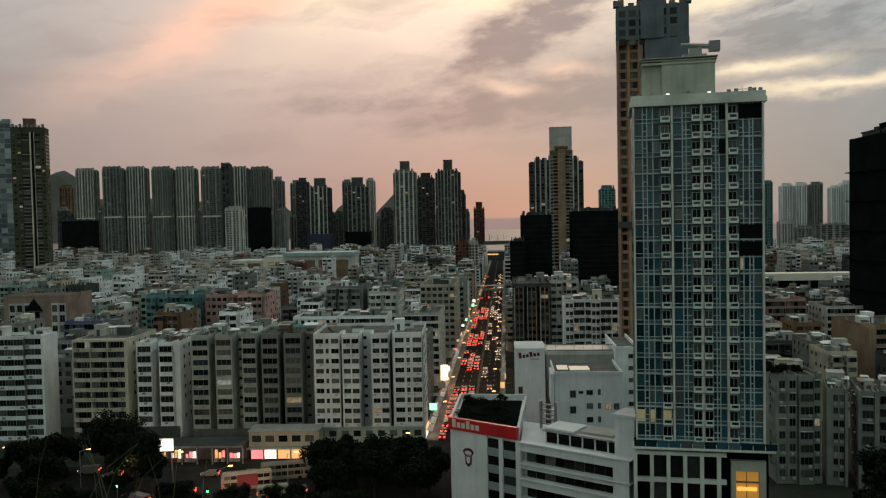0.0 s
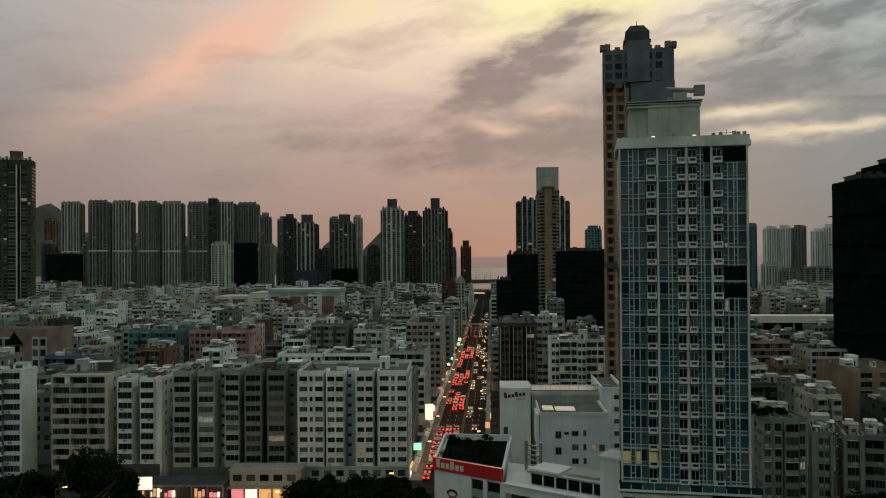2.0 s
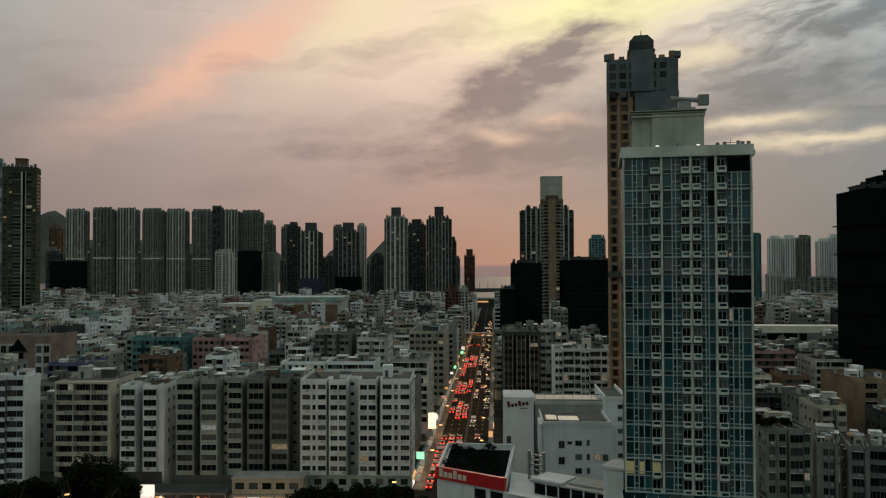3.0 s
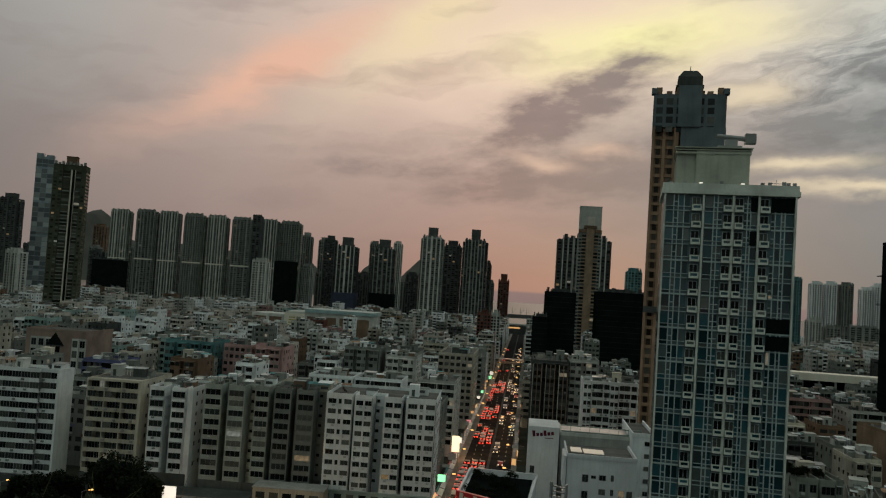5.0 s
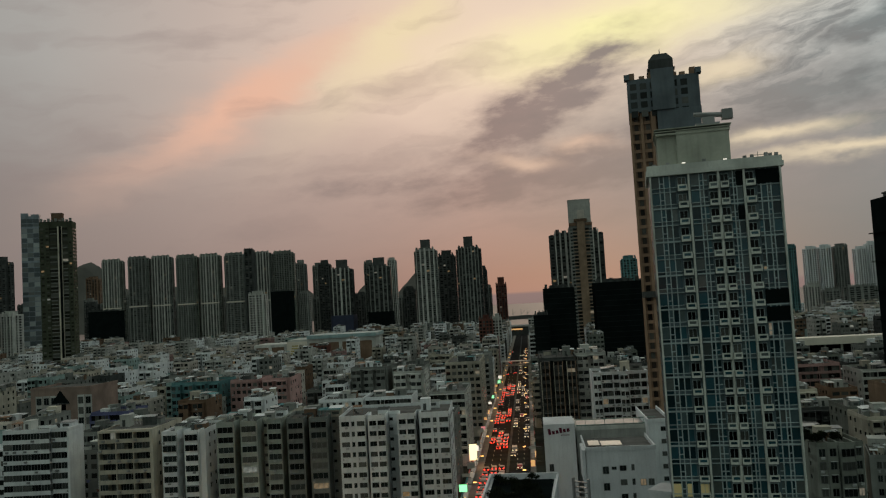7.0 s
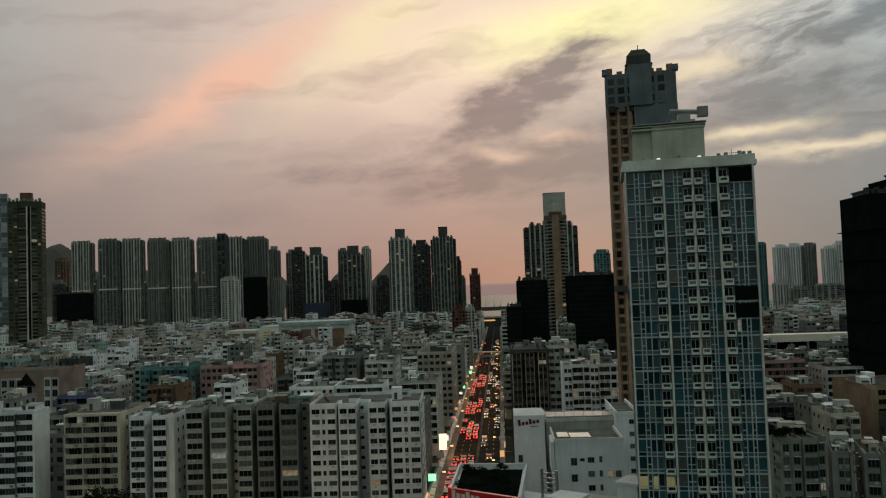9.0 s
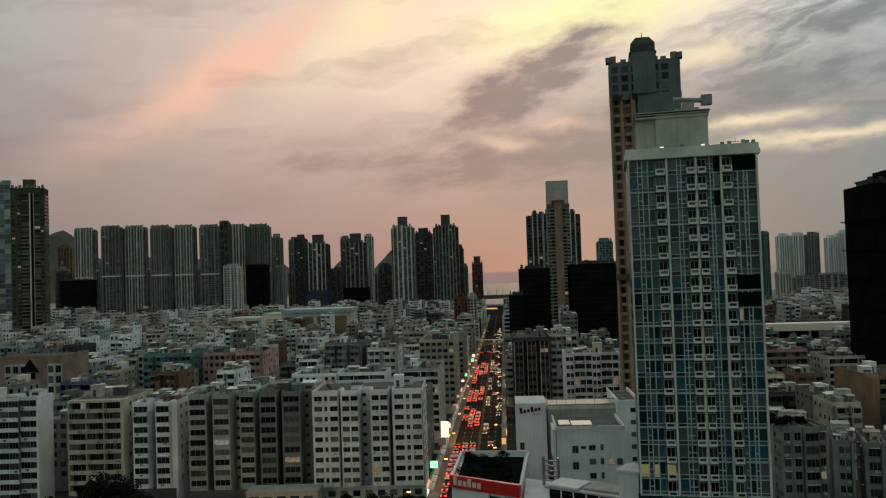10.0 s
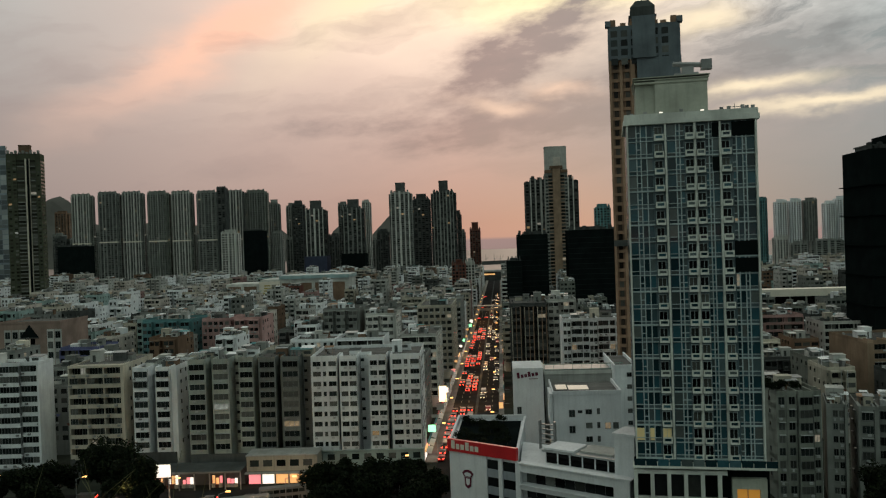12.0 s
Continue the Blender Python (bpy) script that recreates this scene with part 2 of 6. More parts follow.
OLIVEGLASS = glazing("olive_glass", (0.07, 0.07, 0.05), "island", 0.02)
SKYGLASS = glazing("pale_blue_glass", (0.36, 0.43, 0.47), "island", 0.0, 0.1)
NETSEAM = surface("net_seam", (0.025, 0.03, 0.03), grime=0.2, vary=0.0)
GLASSDARK = glazing("dark_glass", (0.009, 0.011, 0.012), "object", 0.0, 0.12, 1.22)
LAMP_RED = lamp_glow("tail_lamp", (1.0, 0.05, 0.03), 5.0)
LAMP_WHITE = lamp_glow("head_lamp", (1.0, 0.80, 0.52), 3.0)
LAMP_ORANGE = lamp_glow("sodium_lamp", (1.0, 0.50, 0.15), 3.0)
LAMP_GREENSIGN = lamp_glow("green_sign", (0.3, 1.0, 0.45), 1.8)
SIGNBRIGHT = lamp_glow("bright_sign", (1.0, 0.78, 0.42), 2.2)
LAMP_GREEN = lamp_glow("green_signal", (0.1, 1.0, 0.35), 9.0)
SHOP = lamp_glow("lit_shop", (1.0, 0.52, 0.20), 0.8)
SHOPPINK = lamp_glow("lit_shop_pink", (1.0, 0.30, 0.32), 0.9)
SHOPWHITE = lamp_glow("lit_shop_white", (1.0, 0.90, 0.78), 1.2)

# ---- mesh helpers ----


class Shape:
    """Collects boxes, prisms and panes, then becomes one mesh."""

    def __init__(self):
        self.v, self.f = [], []

    def box(self, x0, x1, y0, y1, z0, z1):
        k = len(self.v)
        self.v += [(x0, y0, z0), (x1, y0, z0), (x1, y1, z0), (x0, y1, z0), (x0, y0, z1), (x1, y0, z1), (x1, y1, z1), (x0, y1, z1)]
        self.f += [(k, k + 3, k + 2, k + 1), (k + 4, k + 5, k + 6, k + 7), (k, k + 1, k + 5, k + 4), (k + 1, k + 2, k + 6, k + 5), (k + 2, k + 3, k + 7, k + 6), (k + 3, k, k + 4, k + 7)]
        return self

    def quad(self, *pts):
        k = len(self.v)
        self.v += list(pts)
        self.f.append(tuple(range(k, k + len(pts))))
        return self

    def pane(self, x0, x1, y, z0, z1):
        return self.quad((x0, y, z0), (x1, y, z0), (x1, y, z1), (x0, y, z1))

    def prism(self, pts, z0, z1, top=None):
        """A prism over a footprint, anticlockwise; top scales its upper end."""
        k, n = len(self.v), len(pts)
        cx, cy = sum(p[0] for p in pts) / n, sum(p[1] for p in pts) / n
        s = 1 if top is None else top
        self.v += [(x, y, z0) for x, y in pts] + [(cx + (x - cx) * s, cy + (y - cy) * s, z1) for x, y in pts]
        self.f += [tuple(range(k + n - 1, k - 1, -1)), tuple(range(k + n, k + 2 * n))]
        self.f += [(k + i, k + (i + 1) % n, k + n + (i + 1) % n, k + n + i) for i in range(n)]
        return self

    def tube(self, a, b, r, r2=None, n=8):
        a, b = Vector(a), Vector(b)
        q = (b - a).to_track_quat("Z", "Y")
        r2 = r if r2 is None else r2
        k = len(self.v)
        for p, rad in ((a, r), (b, r2)):
            self.v += [tuple(p + q @ Vector((rad * math.cos(2 * math.pi * i / n), rad * math.sin(2 * math.pi * i / n), 0))) for i in range(n)]
        self.f += [tuple(range(k + n - 1, k - 1, -1)), tuple(range(k + n, k + 2 * n))]
        self.f += [(k + i, k + (i + 1) % n, k + n + (i + 1) % n, k + n + i) for i in range(n)]
        return self

    def mesh(self, name):
        me = bpy.data.meshes.new(name)
        me.from_pydata(self.v, [], self.f)
        me.update()
        return me


def part(name, shape, material, parent, label="", at=None, kind=""):
    me = shape.mesh(name) if isinstance(shape, Shape) else shape
    if not me.materials:
        me.materials.append(material)
    ob = new(name, me)
    ob.parent = parent
    if at is not None:
        ob.matrix_basis = at if isinstance(at, Matrix) else Matrix.Translation(at)
    return tagged(ob, label, kind=kind)


def thing(name, m, label, category, group="", kind=""):
    ob = new(name)
    ob.empty_display_size = 0.5
    ob.matrix_basis = m
    return tagged(ob, label, category, group, kind)


def solo(name, shape, material, m, label, category, group="", kind=""):
    me = shape.mesh(name) if isinstance(shape, Shape) else shape
    if not me.materials:
        me.materials.append(material)
    ob = new(name, me)
    ob.matrix_basis = m
    return tagged(ob, label, category, group, kind)


GRID = -4.4  # the town's street grid, turned from the view


def street_x(y):
    """The middle of the long street at a distance."""
    return 15.4 + 0.0765 * (y - 360)


# ---- ground, hill, road, sea ----


def ground_height(x, y):
    r = math.hypot(x * 0.8, y)
    hill = 62.3 - max(0.0, r - 1.2) * 0.56
    bumps = 0.5 * noise.noise(Vector((x * 0.08, y * 0.08, 0))) if r > 6 else 0.0
    return max(-0.15, hill + bumps * min(1, r / 30)) if r < 122 else -0.15


def build_ground():
    xs = [-4800, -2500, -1500, -900, -500, -300, -200] + list(range(-150, 151, 5)) + [200, 300, 500, 900, 1500, 2500, 4800]
    ys = [-4800, -2500, -1200, -500, -250] + list(range(-150, 151, 5)) + [200, 300, 600, 1000, 1480]
    s = Shape()
    for y in ys:
        for x in xs:
            s.v.append((x, y, ground_height(x, y)))
    w = len(xs)
    s.f = [(j * w + i, j * w + i + 1, (j + 1) * w + i + 1, (j + 1) * w + i) for j in range(len(ys) - 1) for i in range(w - 1)]
    ob = solo("ground", s, SOIL, Matrix(), "dark ground with a grassy hill under the viewpoint", "ground", kind="structure")
    for p in ob.data.polygons:
        p.use_smooth = True


build_ground()
m, n, b = principled("sea_water")
co = n.add("ShaderNodeTexCoord").outputs["Object"]
b.inputs["Base Color"].default_value = (0.30, 0.23, 0.21, 1)
b.inputs["Roughness"].default_value = 0.6
b.inputs["Specular IOR Level"].default_value = 0.15
bump(n, b, n.noise(co, 0.05, 4), 0.4, 1.0)
SEA = m
solo("water", Shape().box(-4900, 4900, 1470, 4950, -6, -2.5), SEA, Matrix(), "calm grey sea under the dusk sky", "sea", kind="structure")

# ---- buildings: one function for each kind ----
RESERVED = []
rng = random.Random(4)
TINTS = {"white": WHITE, "stained grey": STAINED, "pale green-grey": GREENGREY, "warm white": WARM, "mint": MINT, "pale grey": PALE, "grey": GREY, "dark grey": DARKGREY, "cream": CREAM, "pink": PINK, "teal": TEAL, "blue": BLUE, "brown": BROWN, "tan": TAN, "red-brown": RED, "orange-brown": RUST}


def window_mesh(w, h, bars=1, sill=True):
    """A window on its own: outer frame, mullions, sill and glass, its front in the plane y = 0."""
    t = 0.07
    xs = [0, t]
    for i in range(bars):
        x = w * (i + 1) / (bars + 1)
        xs += [x - 0.035, x + 0.035]
    xs += [w - t, w]
    zs = [0, t, h - t, h]
    verts, faces, slots = {}, [], []

    def at(x, y, z):
        return verts.setdefault((round(x, 4), y, round(z, 4)), len(verts))

    def face(slot, *p):
        faces.append([at(*q) for q in p])
        slots.append(slot)

    for i in range(len(xs) - 1):
        for k in range(3):
            x0, x1, z0, z1 = xs[i], xs[i + 1], zs[k], zs[k + 1]
            if i % 2 and k == 1:
                y = 0.04
                face(1, (x0, y, z0), (x1, y, z0), (x1, y, z1), (x0, y, z1))
                face(0, (x0, -0.04, z0), (x1, -0.04, z0), (x1, y, z0), (x0, y, z0))
                face(0, (x1, -0.04, z0), (x1, -0.04, z1), (x1, y, z1), (x1, y, z0))
                face(0, (x1, -0.04, z1), (x0, -0.04, z1), (x0, y, z1), (x1, y, z1))
                face(0, (x0, -0.04, z1), (x0, -0.04, z0), (x0, y, z0), (x0, y, z1))
            else:
                face(0, (x0, -0.04, z0), (x1, -0.04, z0), (x1, -0.04, z1), (x0, -0.04, z1))
    me = bpy.data.meshes.new("window")
    me.from_pydata(list(verts), [], faces)
    me.materials.append(FRAMEGREY)
    me.materials.append(GLASS1)
    me.polygons.foreach_set("material_index", slots)
    me.update()
    return me


FRAMEGREEN = surface("green_steel", (0.20, 0.30, 0.27), rough=0.5, grime=0.3)
FRAMEGREY = surface("window_frame_grey", (0.17, 0.18, 0.18), rough=0.5, grime=0.2, vary=0.3)


FAR = {}


class FarBlock:
    """Stands in for a thing whose parts join the one mass of the far town."""

    def __init__(self, m):
        self.m = m


def lay(name, shape, material, parent, label="", kind=""):
    """A part of a near block, or a piece of the far town's mass."""
    if isinstance(parent, FarBlock):
        v, f = FAR.setdefault(material.name, (material, [], []))[1:]
        k = len(v)
        v += [tuple(parent.m @ Vector(p)) for p in shape.v]
        f += [tuple(i + k for i in q) for q in shape.f]
        return None
    return part(name, shape, material, parent, label, kind=kind)


def roof_clutter(b, w, d, h, r, dense=1.0, mid=0.0):
    """Stair house, huts with tin roofs, canopies, water tanks, planters and aerials on a flat roof."""
    sx = mid + r.uniform(-0.3, 0.3) * w
    s = Shape()
    sh = r.uniform(2.4, 3.8)
    sw, sd = r.uniform(1.1, 1.9), r.uniform(2.6, 4.5)
    s.box(sx - sw, sx + sw, d * 0.45, d * 0.45 + sd, h, h + sh)
    s.box(sx - sw - 0.12, sx + sw + 0.12, d * 0.45 - 0.12, d * 0.45 + sd + 0.12, h + sh, h + sh + 0.15)
    lay("stair_house", s, r.choice((PALE, GREY, CREAM, WHITE)), b)
    lay("stair_door", Shape().box(sx - sw * 0.5, sx - sw * 0.5 + 0.9, d * 0.45 - 0.03, d * 0.45, h + 0.1, h + 2.0), DARKGREY, b)
    for i in range(int(dense * r.randint(3, 8))):
        x, y = mid + r.uniform(-0.45, 0.32) * w, r.uniform(0.24, 0.75) * d
        a, c, t = r.uniform(1.3, min(4.5, w * 0.3)), r.uniform(1.2, 3.6), r.uniform(1.0, 2.6)
        y = min(y, d - c - 0.3)
        if i % 3 == 2:
            s = Shape()
            for qx, qy in ((x, y), (x + a, y), (x, y + c), (x + a, y + c)):
                s.box(qx, qx + 0.08, qy, qy + 0.08, h, h + 2.5)
            s.quad((x - 0.3, y - 0.3, h + 2.2), (x + a + 0.3, y - 0.3, h + 2.2), (x + a + 0.3, y + c + 0.3, h + 2.45), (x - 0.3, y + c + 0.3, h + 2.45))
            lay("roof_canopy", s, r.choice((TIN, WHITE, PALE, RUST, TEAL)), b, kind="stuff")
            continue
        s = Shape().box(x, x + a, y, y + c, h, h + t)
        lay("roof_hut", s, r.choice((PALE, GREY, CREAM, DARKGREY, GREY, BROWN, WHITE)), b)
        s = Shape().box(x - 0.2, x + a + 0.2, y - 0.2, y + c + 0.2, h + t - 0.06, h + t + 0.02)
        s.v = [(px, py, pz + (0.3 if py > y else 0.0)) for px, py, pz in s.v]
        lay("hut_roof", s, r.choice((TIN, TIN, DARKGREY, GREY, WHITE, ROOF)), b)
        if t > 1.7:
            lay("hut_window", Shape().box(x + a * 0.2, x + a * 0.75, y - 0.03, y, h + 0.7, h + 1.5), DARKGREY, b)
    s = Shape()
    for i in range(int(dense * 6)):
        x, y, k = mid + r.uniform(-0.45, 0.42) * w, r.uniform(0.22, 0.85) * d, r.uniform(0.25, 0.6)
        s.box(x, x + k, y, y + k * 1.4, h, h + k * r.uniform(0.7, 1.8))
    lay("roof_box", s, r.choice((TIN, GREY, DARKGREY)), b, kind="stuff")
    if r.random() < 0.6 * dense:
        x, y = mid + r.uniform(-0.4, 0.35) * w, r.uniform(0.3, 0.8) * d
        lay("water_tank", Shape().tube((x, y, h), (x, y, h + 1.7), 0.9, 0.85, 10), TIN, b)
    if r.random() < 0.5 * dense:
        x, y = mid + r.uniform(-0.4, 0.4) * w, r.uniform(0.3, 0.8) * d
        s = Shape().tube((x, y, h), (x, y, h + 4), 0.05, 0.04, 5)
        for z in (3.0, 3.5, 3.9):
            s.box(x - 0.7, x + 0.7, y - 0.03, y + 0.03, h + z, h + z + 0.05)
        lay("aerial", s, METAL, b)


def tenement(x, y, w, d, nf, tint, style, fh=2.95, turn=GRID, side=0, own=False, clutter=1.0, seed=0, ground=3.6, label="", glass=None, reserve=True, accent=None, z=0.0, joined=False, bays=0, per_bay=0):
    """A walk-up block. Its front runs through (x, y). style: grid, ribbon or bays. side: which flank carries windows (-1, 1).
    own: every window is an object of its own."""
    r = random.Random(seed * 7919 + int(x * 10) * 31 + int(y * 10))
    wallmat = TINTS[tint]
    h = ground + nf * fh
    name = label or f"{tint} plastered {STYLE_WORD[style]} apartment block with cluttered flat roof"
    b = FarBlock(pose(x, y, z, 0, 0, turn)) if joined else thing("apartment_building", pose(x, y, z, 0, 0, turn), name, "building", "old apartment blocks")
    if reserve:
        RESERVED.append((x - w / 2 - 1, x + w / 2 + 1, y - 2, y + d + 2))
    wall, glassy, ac = Shape(), Shape(), Shape()
    wins = []
    wall.box(-w / 2, w / 2, 0.45, d, 0, h)
    rec = 0.3

    def win(x0, x1, yy, z0, z1):
        if own:
            wins.append((x0, x1, yy, z0, z1))
        else:
            glassy.pane(x0, x1, yy, z0, z1)

    def skin(x0, x1, yf, nb, ratio, sill=0.78, headroom=0.38, yb=0.45):
        """A stretch of wall with nb windows a floor, proud to y = yf."""
        bw = (x1 - x0) / nb
        ww = bw * ratio
        top = ground + nf * fh
        sill += r.uniform(0.0, 0.3)
        headroom += r.uniform(0.0, 0.2)
        for f in range(nf + 1):
            z1 = top if f == nf else ground + f * fh + sill
            z0 = ground - (ground if f == 0 else 0) + max(0, f - 1) * fh + (fh - headroom if f else 0)
            wall.box(x0, x1, yf, yb, z0, z1)
        for i in range(nb + 1):
            a = x0 if i == 0 else x0 + i * bw - (bw - ww) / 2
            c = x1 if i == nb else x0 + i * bw + (bw - ww) / 2
            wall.box(a, c, yf + 0.004, yb, 0.2, top - 0.01)
        for f in range(nf):
            for i in range(nb):
                cx = x0 + (i + 0.5) * bw
                z0, z1 = ground + f * fh + sill, ground + (f + 1) * fh - headroom
                u = r.random()
                win(cx - ww / 2, cx + ww / 2, yf + 0.12 if own or u < 0.8 else yb - 0.03, z0, z1)
                if u < 0.10:
                    wall.box(cx - ww / 2, cx + ww * r.uniform(-0.1, 0.5), yf + 0.01, yb, z0, z1)
                if r.random() < 0.5:
                    ax = cx + r.uniform(-0.4, 0.4) * ww
                    ac.box(ax - 0.38, ax + 0.38, yf - 0.42, yf, z0 - 0.62, z0 - 0.12)
                elif r.random() < 0.15:
                    ac.box(cx - ww * 0.5, cx + ww * 0.5, yf - 0.7, yf, z1 + 0.05, z1 + 0.12)

    if style == "grid":
        skin(-w / 2, w / 2, 0.0, max(3, round(w / r.uniform(2.3, 3.2))), r.uniform(0.5, 0.82))
    elif style == "ribbon":
        for f in range(nf + 1):
            z1 = h if f == nf else ground + f * fh + 0.8
            z0 = (0 if f == 0 else ground + f * fh - 0.2)
            wall.box(-w / 2, w / 2, -0.55, 0.45, z0, z1)
        nb = max(4, round(w / (2.6 if own else 1.5)))
        for f in range(nf):
            for i in range(nb):
                if r.random() < 0.97:
                    win(-w / 2 + 0.3 + (w - 0.6) * i / nb, -w / 2 + 0.28 + (w - 0.6) * (i + 1) / nb, 0.4 if r.random() < 0.75 else -0.3, ground + f * fh + 0.8, ground + (f + 1) * fh - 0.2)
        for i in range(max(2, round(w / 7)) + 1):
            px = -w / 2 + 0.2 + (w - 0.4) * i / max(2, round(w / 7))
            wall.box(px - 0.14, px + 0.14, -0.5, 0.45, 0.1, h - 0.1)
    else:
        nb = bays or max(2, round(w / 5.4))
        bw = w / nb
        for i in range(nb):
            x0 = -w / 2 + i * bw
            skin(x0 + 0.15 * bw, x0 + 0.85 * bw, -1.6, per_bay or (1 if bw < 5.05 else 2), 0.88, yb=0.45)
            for f in range(nf):
                win(x0 + 0.01 * bw + 0.1, x0 + 0.14 * bw, 0.43, ground + f * fh + 1.2, ground + f * fh + 2.2)
    if style != "ribbon":
        yy = -1.6 if style == "bays" else 0.0
        for f in range(nf + 1):
            if r.random() < 0.9:
                wall.box(-w / 2 + (0.8 if style == "bays" else 0.02), w / 2 - (0.8 if style == "bays" else 0.02), yy - 0.1, 0.44, ground + f * fh - 0.1, ground + f * fh + 0.02)
    lay("wall", wall, wallmat, b)
    # flank windows
    if side:
        fl = Shape()
        nb = max(2, int(d / 3.4))
        xs = side * w / 2
        for f in range(nf):
            for i in range(nb):
                if r.random() < 0.75:
                    yc = 0.8 + (d - 1.2) * (i + 0.5) / nb
                    z0 = ground + f * fh + 1.05
                    e = xs + side * 0.004
                    glassy.quad((e, yc - 0.55 * -side, z0), (e, yc + 0.55 * -side, z0), (e, yc + 0.55 * -side, z0 + 1.25), (e, yc - 0.55 * -side, z0 + 1.25))
                    fl.box(min(xs, xs + side * 0.35), max(xs, xs + side * 0.35), yc - 0.75, yc + 0.75, z0 + 1.3, z0 + 1.4)
                    if r.random() < 0.3:
                        fl.box(min(xs, xs + side * 0.45), max(xs, xs + side * 0.45), yc - 0.35, yc + 0.35, z0 - 0.6, z0 - 0.1)
        lay("window_hood", fl, wallmat, b, kind="stuff")
    if glassy.v:
        lay("pane", glassy, glass or GLASS, b, kind="stuff")
    if ac.v:
        lay("air_conditioner", ac, TIN, b, "weathered air conditioners and drying racks", kind="stuff")
    if own:
        made = {}
        for x0, x1, yy, z0, z1 in wins[:300]:
            key = (round(x1 - x0, 2), round(z1 - z0, 2))
            if key not in made:
                made[key] = window_mesh(key[0], key[1], 2 if key[0] > 1.9 else 1)
            part("window", made[key], None, b, at=(x0, yy, z0))
    if not joined and y < 300:
        for i in range(max(2, int(w / 5))):
            px = -w / 2 + 0.4 + (w - 0.8) * (i + r.uniform(0.0, 0.9)) / max(2, int(w / 5))
            yy = -1.75 if style == "bays" else -0.7 if style == "ribbon" else -0.1
            part("drain_pipe", Shape().tube((px, yy, 0.2), (px, yy, h + 0.3), 0.09, 0.09, 6), r.choice((METAL, DARKGREY, TIN)), b)
        for i in range(r.randint(3, 7)):
            px, f = r.uniform(-0.45, 0.4) * w, r.randint(1, nf - 1)
            yy = -1.62 if style == "bays" else -0.57 if style == "ribbon" else 0.0
            z0 = ground + f * fh + 0.55
            part("drying_rack", Shape().box(px, px + 1.6, yy - 0.75, yy - 0.7, z0, z0 + 0.05).box(px, px + 1.6, yy - 0.4, yy - 0.36, z0, z0 + 0.05).box(px, px + 0.05, yy - 0.75, yy, z0, z0 + 0.05).box(px + 1.55, px + 1.6, yy - 0.75, yy, z0, z0 + 0.05).box(px + 0.2, px + 0.7, yy - 0.42, yy - 0.38, z0 - 0.75, z0).box(px + 0.85, px + 1.3, yy - 0.74, yy - 0.70, z0 - 0.6, z0), r.choice((WHITE, BLUE, RED, PINK, GREY)), b, "drying rack hung with washing")
    # roof slab with parapet
    roof = Shape().box(-w / 2 + 0.25, w / 2 - 0.25, 0.7, d - 0.25, h, h + 0.06)
    lay("roof", roof, ROOF, b)
    p = Shape()
    ph = 1.0
    p.box(-w / 2, w / 2, 0.45, 0.65, h, h + ph).box(-w / 2, w / 2, d - 0.2, d, h, h + ph).box(-w / 2, -w / 2 + 0.2, 0.65, d - 0.2, h, h + ph).box(w / 2 - 0.2, w / 2, 0.65, d - 0.2, h, h + ph)
    lay("parapet", p, wallmat, b)
    roof_clutter(b, w, d, h + 0.06, r, clutter)
    return b


STYLE_WORD = {"grid": "plain-fronted", "ribbon": "long-balconied", "bays": "bay-windowed"}


